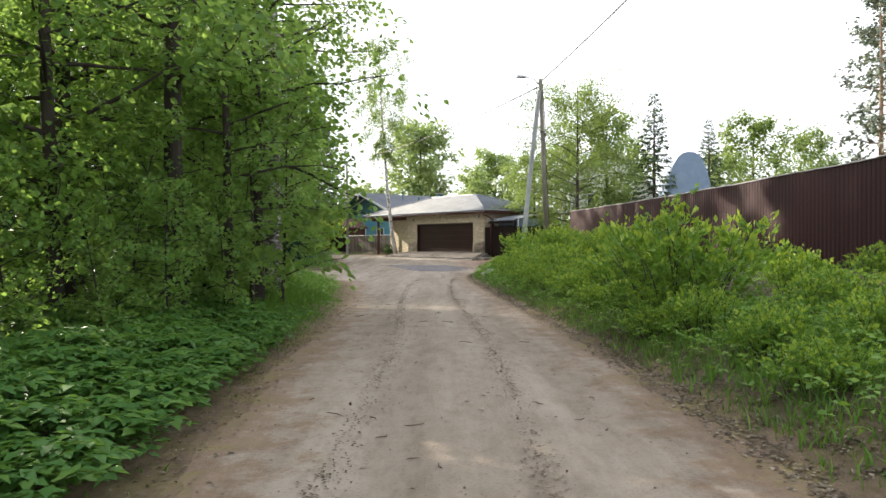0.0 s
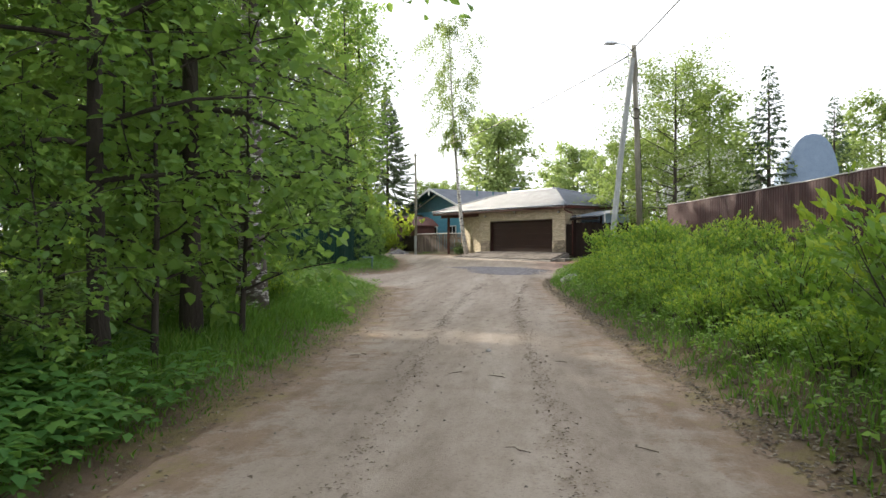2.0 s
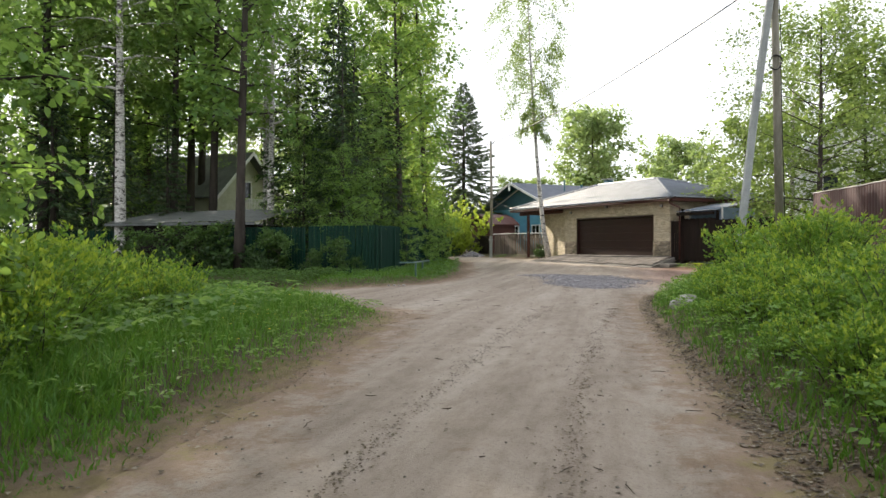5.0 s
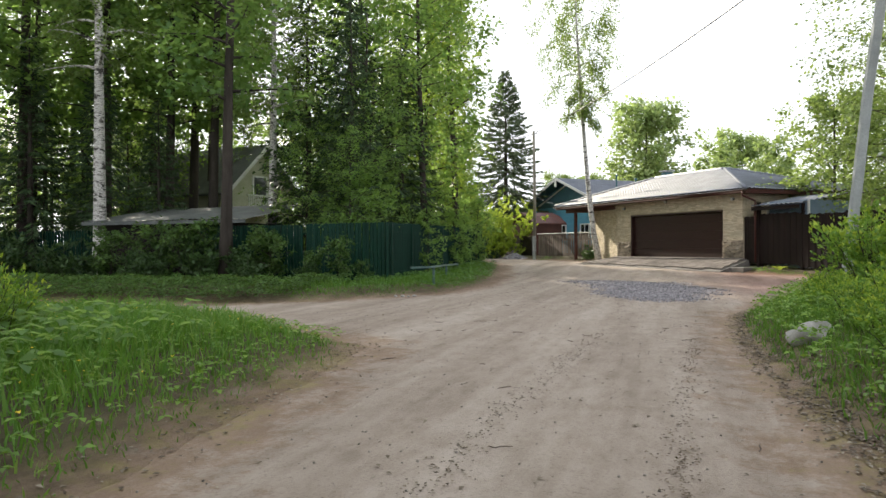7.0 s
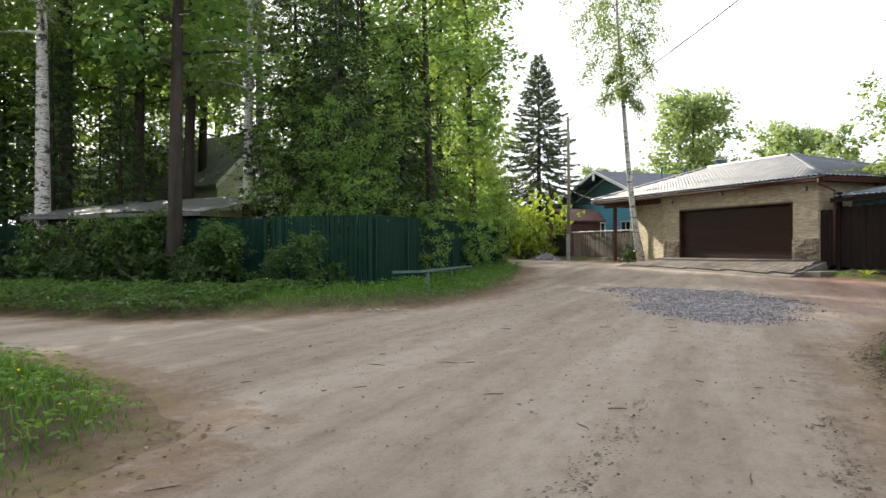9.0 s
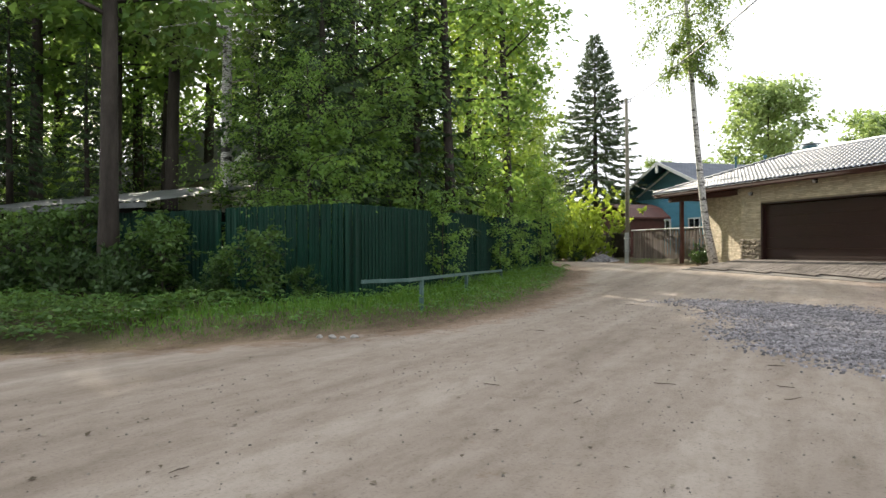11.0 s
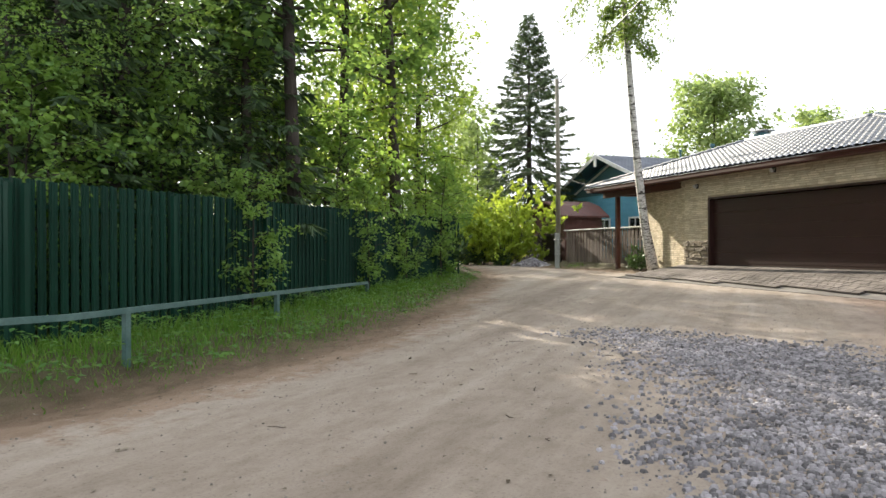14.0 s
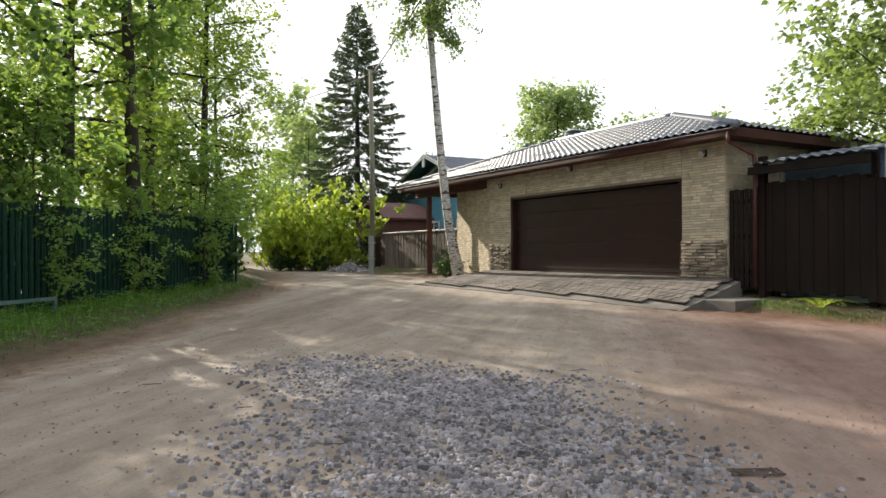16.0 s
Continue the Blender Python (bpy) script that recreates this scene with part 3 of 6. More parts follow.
def garage_roof():
    roof = new("roof")
    roof.parent = garage
    E, R0, R1, zr, ze = (-7.2, -0.52, 8.8, 9.5), -3.2, 2.6, 4.9, 3.2
    x0, y0, x1, y1 = E
    ym = 4.49
    tiled_plane("roof_slope", (x0, y0, ze), (x1, y0, ze), (R1, ym, zr), (R0, ym, zr), roof)
    tiled_plane("roof_slope", (x1, y0, ze), (x1, y1, ze), (R1, ym, zr), (R1, ym, zr), roof)
    tiled_plane("roof_slope", (x1, y1, ze), (x0, y1, ze), (R0, ym, zr), (R1, ym, zr), roof)
    tiled_plane("roof_slope", (x0, y1, ze), (x0, y0, ze), (R0, ym, zr), (R0, ym, zr), roof)
    for p, q in (((R0, ym, zr), (R1, ym, zr)), ((x0, y0, ze), (R0, ym, zr)), ((x1, y0, ze), (R1, ym, zr)), ((x1, y1, ze), (R1, ym, zr)), ((x0, y1, ze), (R0, ym, zr))):
        n = max(int((Vector(q) - Vector(p)).length / 0.36), 1)
        pts, rad = [], []
        for i in range(n):
            s, t = Vector(p).lerp(q, i / n), Vector(p).lerp(q, (i + 0.97) / n)
            pts += [s + Vector((0, 0, 0.045)), t + Vector((0, 0, 0.03))]
            rad += [0.1, 0.085]
        b = Bag().tube(pts, rad, 8)
        part("ridge_cap", b, M_ROOF, roof, smooth=True)
    # soffit and fascia boards
    part("soffit", Bag().box((x0 + 0.1, y0 + 0.1, ze - 0.17), (x1 - 0.1, y1 - 0.1, ze - 0.13)), M_FASCIA, garage)
    for lo, hi in (((x0, y0 + 0.02, ze - 0.2), (x1, y0 + 0.05, ze - 0.01)), ((x1 - 0.05, y0 + 0.05, ze - 0.2), (x1 - 0.02, y1, ze - 0.01)), ((x0 + 0.02, y0 + 0.05, ze - 0.2), (x0 + 0.05, y1, ze - 0.01))):
        part("fascia_board", Bag().box(lo, hi), M_FASCIA, garage)
    # half-round gutter with pale front lip
    arc = [(y0 - 0.06 + 0.05 * math.cos(t), ze - 0.05 + 0.05 * math.sin(t)) for t in np.linspace(math.pi, 2 * math.pi, 8)]
    prof = arc + [(y, z + 0.004) for y, z in reversed([(y0 - 0.06 + 0.045 * math.cos(t), ze - 0.05 + 0.045 * math.sin(t)) for t in np.linspace(math.pi, 2 * math.pi, 8)])]
    k = len(prof)
    g = Bag()
    g.add([(x0, y, z) for y, z in prof] + [(x1, y, z) for y, z in prof], [(i, (i + 1) % k, (i + 1) % k + k, i + k) for i in range(k)])
    part("gutter", g, M_FASCIA, garage)
    part("gutter_lip", Bag().tube([(x0, y0 - 0.112, ze - 0.045), (x1, y0 - 0.112, ze - 0.045)], 0.009, 6), M_STEEL, garage, "pale worn gutter lip")
    # downpipe round the corner
    part("downpipe", Bag().tube([(x1 - 0.15, y0 - 0.06, ze - 0.1), (x1 - 0.15, y0 - 0.06, ze - 0.3), (x1 - 0.05, 0.1, ze - 0.55), (8.86, 0.0, ze - 0.8), (8.9, -0.06, ze - 1.0), (8.9, -0.06, -0.15)], 0.045, 10), M_FASCIA, garage, smooth=True)
    # beams and post of the porch
    part("porch_beam", Bag().box((-7.0, 0.2, ze - 0.42), (-1.0, 0.36, ze - 0.18), None, 0.01), M_FASCIA, garage)
    part("porch_beam", Bag().box((-6.06, 0.36, ze - 0.4), (-5.9, 3.0, ze - 0.18), None, 0.01), M_FASCIA, garage)
    part("porch_post", Bag().box((-6.07, 0.21, -0.45), (-5.91, 0.37, ze - 0.42), None, 0.012), M_FASCIA, garage)
    # chimney with cap
    ch = part("chimney", Bag().box((-3.75, 5.4, 4.3), (-3.25, 5.9, 5.35), None, 0.02), M_BLUEDARK, garage)
    part("chimney_cap", Bag().box((-3.85, 5.3, 5.42), (-3.15, 6.0, 5.46)).box((-3.7, 5.45, 5.35), (-3.64, 5.51, 5.42)).box((-3.36, 5.79, 5.35), (-3.3, 5.85, 5.42)), M_STEEL, ch)
    part("vent_pipe", Bag().tube([(-5.3, 4.6, 3.9), (-5.3, 4.6, 5.0)], 0.06, 10).tube([(-5.3, 4.6, 5.0), (-5.3, 4.6, 5.12)], [0.11, 0.09], 10), M_BLUEDARK, garage)
    # small lamps on the front
    for x, z in ((-0.5, 2.75), (7.6, 2.8), (3.0, 2.95)):
        lamp = part("wall_lamp", Bag().box((x - 0.05, -0.06, z - 0.08), (x + 0.05, -0.02, z + 0.08), None, 0.01), M_BLACK, garage)
        part("lamp_head", Bag().tube([(x, -0.06, z + 0.03), (x, -0.16, z - 0.02)], [0.05, 0.075], 10), M_STEEL, lamp)


garage_walls()
garage_door()
garage_roof()

# apron of paving blocks in front of the door, with a concrete edge
apron = thing("driveway_apron", GARAGE, "sloping block-paved apron with a concrete kerb before the garage door", "driveway", kind="structure")


def apron_z(x, y):
    f = apron_front(x)
    w = GARAGE @ Vector((x, f, 0))
    zf = float(road_z(w.x, w.y)) - 0.78 + 0.035
    return -0.006 + (zf + 0.006) * min(max(y / f, 0), 1)


def apron_front(x):
    return -2.65 + 0.1 * x


def make_apron():
    body = Bag()
    xs = np.linspace(-1.4, 8.45, 24)
    top = [(x, y, apron_z(x, y) - 0.03) for x in xs for y in (apron_front(x), 0.1)]
    low = [(x, y, -1.2) for x in xs for y in (apron_front(x), 0.1)]
    k = len(top)
    fs = []
    for i in range(len(xs) - 1):
        a = 2 * i
        fs += [(a, a + 2, a + 3, a + 1), (a, a + k, a + 2 + k, a + 2)]
    fs += [(1, 1 + k, k, 0), (k - 2, 2 * k - 2, 2 * k - 1, k - 1)]
    body.add(top + low, fs)
    part("slab", body, M_CONC, apron)
    rnd = random.Random(3)
    blocks = []
    bw, bl = 0.22, 0.33
    for j in range(14):
        for i in range(44):
            x = -1.35 + i * bw + (0.11 if j % 2 else 0)
            y = -0.02 - (j + 1) * bl * 0.66
            if x + bw < 8.4 and y > apron_front(x + 0.1) + 0.16:
                blocks.append((x, y))
    h = bl * 0.66
    shared = mesh_of("paving_block", Bag().box((0.004, 0.004, -0.03), (bw - 0.004, h - 0.004, 0), None, 0.006), M_PAVER)
    rest = Bag()
    for n, (x, y) in enumerate(blocks):
        m = pose(x, y, apron_z(x + bw / 2, y + h / 2) + rnd.uniform(-0.003, 0.003), math.degrees(math.atan((apron_z(x, -0.1) - apron_z(x, -1.5)) / 1.4)), 0, 0)
        if y > -1.7 and n < 298:
            part("paving_block", shared, M_PAVER, apron, m=m)
        else:
            rest.box((0.004, 0.004, -0.03), (bw - 0.004, h - 0.004, 0), m)
    tagged(part("paving_rest", rest, M_PAVER, apron), kind="stuff")
    for i in range(8):
        x0, x1 = -1.4 + i * 1.22, -1.4 + (i + 1) * 1.22 - 0.02
        z, z1 = apron_z(x0, apron_front(x0)), apron_z(x1, apron_front(x1))
        part("kerb_stone", Bag().box((0, 0, -0.3), (1.22, 0.14, -0.012), pose(x0, apron_front(x0), z, 0, -math.degrees(math.atan2(z1 - z, x1 - x0)), math.degrees(math.atan(0.1))), 0.012), M_CONC, apron)


make_apron()


# ---- blue house behind ----
HOUSE = pose(-9.19, 79.01, 0.45, 0, 0, GA)
house = thing("blue_house", HOUSE, "blue timber house with white-edged gable and grey tiled roof", "house")


def make_house():
    w, ev, rz, deep = 6.2, 4.35, 6.75, 11
    part("wall", Bag().prism([(-w, 0), (w, 0), (w, ev), (0, rz - 0.25), (-w, ev)], 0.5, deep), M_BLUE, house)
    for i in range(24):
        z = 0.2 + i * 0.17
        part("weatherboard", Bag().box((-w - 0.01, 0.46, z), (w + 0.01, 0.5, z + 0.155)), M_BLUE, house)
    part("gable_infill", Bag().prism([(-w + 0.1, ev), (w - 0.1, ev), (0, rz - 0.35)], 0.44, 0.5), M_BLUEDARK, house)
    sl = (rz - ev) / w
    o = w + 1.0
    ze = rz - sl * o
    r = new("roof")
    r.parent = house
    tiled_plane("roof_slope", (-o, deep + 0.6, ze), (-o, -0.6, ze), (0, -0.6, rz), (0, deep + 0.6, rz), r)
    tiled_plane("roof_slope", (o, -0.6, ze), (o, deep + 0.6, ze), (0, deep + 0.6, rz), (0, -0.6, rz), r)
    for s in (-1, 1):
        part("soffit", Bag().add([(0, -0.6, rz - 0.06), (s * o, -0.6, ze - 0.06), (s * o, deep + 0.6, ze - 0.06), (0, deep + 0.6, rz - 0.06)], [(0, 1, 2, 3)]), M_BLUEDARK, r)
        part("barge_board", Bag().prism([(0, rz + 0.06), (s * o, ze + 0.06), (s * o, ze - 0.16), (0, rz - 0.16)], -0.66, -0.6), M_WHITE, r, "white barge board")
        part("inner_trim", Bag().prism([(0, rz - 0.5), (s * (o - 0.75), ze - 0.02), (s * (o - 0.75), ze - 0.14), (0, rz - 0.62)], 0.36, 0.43), M_WHITE, house)
    part("gable_ornament", Bag().box((-0.12, -0.7, rz - 0.75), (0.12, -0.62, rz - 0.1), None, 0.02), M_WHITE, house)
    part("vent_pipe", Bag().tube([(2.0, 4.2, 5.2), (2.0, 4.2, 6.9)], 0.07, 10).tube([(2.0, 4.2, 6.9), (2.0, 4.2, 7.02)], [0.13, 0.1], 10), M_BLUEDARK, house)
    for x in (-1.2, 2.2):
        win = new("window")
        win.parent = house
        part("glass", Bag().box((x, 0.425, 1.5), (x + 1.1, 0.435, 2.7)), M_GLASS, win)
        for lo, hi in (((x - 0.1, 0.37, 1.4), (x, 0.45, 2.8)), ((x + 1.1, 0.37, 1.4), (x + 1.2, 0.45, 2.8)), ((x, 0.37, 2.7), (x + 1.1, 0.45, 2.8)), ((x, 0.37, 1.4), (x + 1.1, 0.45, 1.5)), ((x + 0.52, 0.38, 1.5), (x + 0.58, 0.44, 2.7))):
            part("frame", Bag().box(lo, hi), M_WHITE, win)


make_house()

# low maroon shed before the house
shed = thing("garden_shed", pose(-12.0, 75.2, 0.45, 0, 0, GA), "low maroon shed with a curved dark roof", "shed")
part("wall", Bag().box((-2.0, 0, 0), (2.4, 2.4, 2.9)), M_FASCIA, shed)
part("roof", Bag().prism([(-2.3, 2.9), (-1.0, 3.35), (0.5, 3.7), (1.6, 3.4), (2.7, 2.75), (2.7, 2.64), (1.6, 3.28), (0.5, 3.56), (-1.0, 3.22), (-2.3, 2.78)], -0.35, 2.7), M_FASCIA, shed)

# picket fence between the lane and the blue house
picket_fence = thing("picket_fence", pose(-1.33, 60.9, 0.42, 0, 0, GA), "weathered wooden picket fence with a pale top rail", "fence")


def make_pickets():
    sh = mesh_of("picket", Bag().prism([(-0.045, 0), (0.045, 0), (0.045, 1.72), (0, 1.78), (-0.045, 1.72)], -0.012, 0.012), M_PICKET)
    n = int(8.2 / 0.135)
    for i in range(n):
        part("picket", sh, M_PICKET, picket_fence, m=pose(-4.3 - i * 0.135, 0, 0.05 + 0.02 * math.sin(i * 2.1), 0, 1.2 * math.sin(i * 3.3), 0))
    for z in (0.4, 1.4):
        part("rail", Bag().box((-12.5, 0.02, z), (-4.2, 0.06, z + 0.08)), M_PICKET, picket_fence)
    part("top_rail", Bag().box((-12.5, -0.05, 1.84), (-4.2, 0.06, 1.9), None, 0.01), M_WHITE, picket_fence, "pale top rail")
    for i in range(5):
        part("post", Bag().box((-12.45 + i * 2.03, 0.06, -0.5), (-12.35 + i * 2.03, 0.16, 1.84)), M_PICKET, picket_fence)


make_pickets()

brown_fence = thing("board_fence", pose(-9.9, 70.5, 0.4, 0, 0, GA - 8), "dark brown board fence behind the gravel heap", "fence")


def make_brown_fence():
    sh = mesh_of("board", Bag().box((0, 0, 0), (0.14, 0.025, 1.75), None, 0.006), M_DARKWOOD)
    for i in range(38):
        part("board", sh, M_DARKWOOD, brown_fence, m=pose(-0.2 - i * 0.155, 0, 0.02 * math.sin(i * 1.9)))
    for z in (0.4, 1.35):
        part("rail", Bag().box((-6.1, 0.03, z), (0, 0.07, z + 0.09)), M_DARKWOOD, brown_fence)


make_brown_fence()

# ---- dark gate and fence beside the garage ----
gate = thing("wooden_gate", GARAGE @ pose(8.15, 0.05, -0.28), "narrow dark-stained wooden gate of spaced boards", "gate")
for i in range(6):
    part("board", Bag().box((0.03 + i * 0.125, 0, 0.08), (0.13 + i * 0.125, 0.025, 2.2 + 0.02 * (i % 2)), None, 0.005), M_DARKWOOD, gate)
for z in (0.4, 1.15, 1.9):
    part("rail", Bag().box((0.02, 0.03, z), (0.76, 0.07, z + 0.09)), M_DARKWOOD, gate)
part("post", Bag().box((0.78, -0.06, -0.4), (0.92, 0.08, 2.85), None, 0.01), M_DARKWOOD, gate)
dark_fence = thing("board_fence", GARAGE @ pose(9.06, 0.05, -0.3), "tall dark-stained close-boarded fence under a small tiled canopy", "fence")


def make_dark_fence():
    sh = mesh_of("board", Bag().box((0, 0, 0.06), (0.145, 0.03, 2.32), None, 0.006), M_DARKWOOD)
    for i in range(44):
        part("board", sh, M_DARKWOOD, dark_fence, m=pose(i * 0.148, 0.012 * (i % 2), 0.02 * math.sin(i * 2.3) - (0.1 if i > 13 else 0)))
    for z in (0.5, 1.8):
        part("rail", Bag().box((0, 0.05, z), (6.5, 0.1, z + 0.1)), M_DARKWOOD, dark_fence)
    for i in range(4):
        part("post", Bag().box((i * 2.1 - 0.06, 0.1, -0.4), (i * 2.1 + 0.06, 0.2, 2.3)), M_DARKWOOD, dark_fence)
    canopy = new("canopy")
    canopy.parent = dark_fence
    tiled_plane("tile_slope", (-0.2, -0.35, 2.66), (2.25, -0.35, 2.66), (2.25, 2.9, 3.2), (-0.2, 2.9, 3.2), canopy)
    part("canopy_beam", Bag().box((-0.2, -0.3, 2.48), (2.25, -0.2, 2.64)), M_DARKWOOD, canopy)
    part("canopy_post", Bag().box((2.06, 0.14, 2.2), (2.16, 0.24, 2.7)), M_DARKWOOD, canopy)


make_dark_fence()
cabin = thing("garden_cabin", GARAGE @ pose(9.15, 0.42, -0.4), "pale grey-blue boarded lean-to behind the dark fence", "cabin")
for i in range(15):
    part("weatherboard", Bag().box((0.1, 0, 0.1 + i * 0.19), (2.1, 0.03, 0.275 + i * 0.19)), M_BLUEROOF, cabin)
part("body", Bag().box((0.02, 0.034, 0), (2.18, 2.4, 2.95)), M_BLUEROOF, cabin)
part("corner_board", Bag().box((0, -0.02, 0), (0.1, 0.03, 2.95)), M_WHITE, cabin)
part("corner_board", Bag().box((2.1, -0.02, 0), (2.2, 0.03, 2.95)), M_WHITE, cabin)
door_step = thing("doorstep", GARAGE @ pose(8.2, -1.1, -0.5), "worn concrete step before the gate", "step", kind="structure")
part("slab", Bag().box((0, 0, -0.2), (1.0, 1.15, 0.12), None, 0.02), M_CONC, door_step)

# ---- green fence ----
def run_fence(name, a, b, h, label, pitch, width, material, both):
    a, b = Vector(a), Vector(b)
    d = b - a
    L, ang = d.xy.length, math.degrees(math.atan2(d.y, d.x))
    f = thing(name, pose(a.x, a.y, 0, 0, 0, ang), label, "fence")
    prof = [(-width / 2, 0.0), (-width / 2 + 0.016, -0.03), (-0.012, -0.03), (-0.008, -0.02), (0.008, -0.02), (0.012, -0.03), (width / 2 - 0.016, -0.03), (width / 2, 0.0)]
    bag = Bag()
    k = len(prof)
    ring = []
    for z in (0.0, h - 0.015, h):
        ring += [(x, y, z if abs(x) > 0.02 or z < h else h + 0.012) for x, y in prof]
    fs = [(r * k + i, r * k + i + 1, r * k + k + i + 1, r * k + k + i) for r in range(2) for i in range(k - 1)]
    back = [(x, y + 0.003, z) for x, y, z in ring]
    bag.add(ring, fs)
    bag.add(back, [tuple(reversed(q)) for q in fs])
    sh = mesh_of("slat", bag, material)
    n = int(L / pitch)
    for i in range(n):
        s = (i + 0.5) * pitch
        z = a.z + (b.z - a.z) * s / L + 0.006 * math.sin(i * 1.7)
        part("slat", sh, material, f, m=pose(s, 0, z, 0, 0.25 * math.sin(i * 2.9), 0))
        if both:
            part("slat", sh, material, f, m=pose(s + pitch / 2, 0.075, z, 0, 0, 180))
    sl = -math.degrees(math.atan2(b.z - a.z, L))
    for z in (0.35, h - 0.3):
        part("rail", Bag().box((0, -0.06, z - 0.02), (L, -0.022, z + 0.02), pose(0, 0, a.z, 0, sl, 0)), material, f)
    for i in range(int(L / 2.5) + 1):
        zz = a.z + (b.z - a.z) * min(i * 2.5 / L, 1)
        part("post", Bag().box((i * 2.5 - 0.03, 0.05, zz - 0.4), (i * 2.5 + 0.03, 0.11, zz + h - 0.05)), material, f)
    return f


run_fence("metal_fence", (-10.47, 57.24, 0.42), (-8.69, 39.72, 0.2), 2.0, "dark green steel picket fence overgrown with branches", 0.16, 0.118, M_GREEN, False)
run_fence("metal_fence", (-8.72, 39.78, 0.16), (-11.6, 39.3, 0.12), 2.05, "dark green close-set steel fence behind bushes", 0.128, 0.118, M_GREEN, False)
run_fence("metal_fence", (-11.62, 39.34, 0.14), (-16.4, 39.75, 0.2), 2.0, "dark green close-set steel fence behind bushes", 0.128, 0.118, M_GREEN, False)
run_fence("metal_fence", (-21.3, 40.3, 0.2), (-31.0, 40.6, 0.2), 1.9, "dark green steel picket fence in the shade of the trees", 0.16, 0.118, M_GREEN, False)


def make_rail():
    g = thing("guard_rail", pose(0, 0, 0), "low weathered green pipe rail along the verge", "rail")
    pts = [(-7.25, 38.0, 0.79), (-7.05, 39.15, 0.77), (-8.0, 43.6, 0.71), (-9.04, 48.34, 0.63)]
    part("pipe", Bag().tube(pts, 0.042, 4), M_RAIL, g)
    for x, y, z in ((-7.22, 39.95, 0.76), pts[2], pts[3]):
        gz = float(ground_z(x, y))
        part("post", Bag().tube([(x, y, gz - 0.2), (x, y, z)], 0.045, 4), M_RAIL, g)


make_rail()

# ---- maroon fence ----
def make_maroon():
    line = [(10.9, -8), (10.7, 8), (10.55, 18), (10.3, 25), (9.9, 31), (9.3, 37), (8.7, 42), (8.25, 45.5), (8.6, 46.6), (9.6, 47.4), (12, 47.9)]
    f = thing("sheet_fence", pose(0, 0, 0), "tall maroon profiled sheet-metal fence with a pale cap", "fence")
    w, h = 1.15, 2.72
    bag = Bag()
    prof = []
    for i in range(6):
        x = i * w / 6
        prof += [(x, 0), (x + 0.06, 0), (x + 0.08, 0.009), (x + 0.165, 0.009)]
    prof.append((w, 0))
    k = len(prof)
    bag.add([(x, y, z) for z in (0, h) for x, y in prof], [(i, i + 1, i + 1 + k, i + k) for i in range(k - 1)])
    bag.add([(x, y + 0.004, z) for z in (0, h) for x, y in prof], [(i + k, i + 1 + k, i + 1, i) for i in range(k - 1)])
    sh = mesh_of("panel", bag, M_MAROON)
    cap = mesh_of("cap", Bag().box((0, -0.03, h - 0.01), (w, 0.05, h + 0.025), None, 0.006), M_TRIM)
    post = mesh_of("post", Bag().box((-0.03, -0.1, -0.6), (0.03, -0.04, h - 0.02)), M_MAROON)
    left = 0.0
    for (ax, ay), (bx, by) in zip(line, line[1:]):
        L = math.hypot(bx - ax, by - ay)
        ang = math.degrees(math.atan2(by - ay, bx - ax))
        n = max(round(L / w), 1)
        for i in range(n):
            m = pose(ax + (bx - ax) * i / n, ay + (by - ay) * i / n, 0.8, 0, 0, ang) @ Matrix.Diagonal((L / n / w, 1, 1, 1))
            m = m @ pose(0, 0, 0.012 * math.sin(left))
            left += 1.3
            part("panel", sh, M_MAROON, f, m=m)
            part("cap", cap, M_TRIM, f, m=m)
            part("post", post, M_MAROON, f, m=m)


make_maroon()


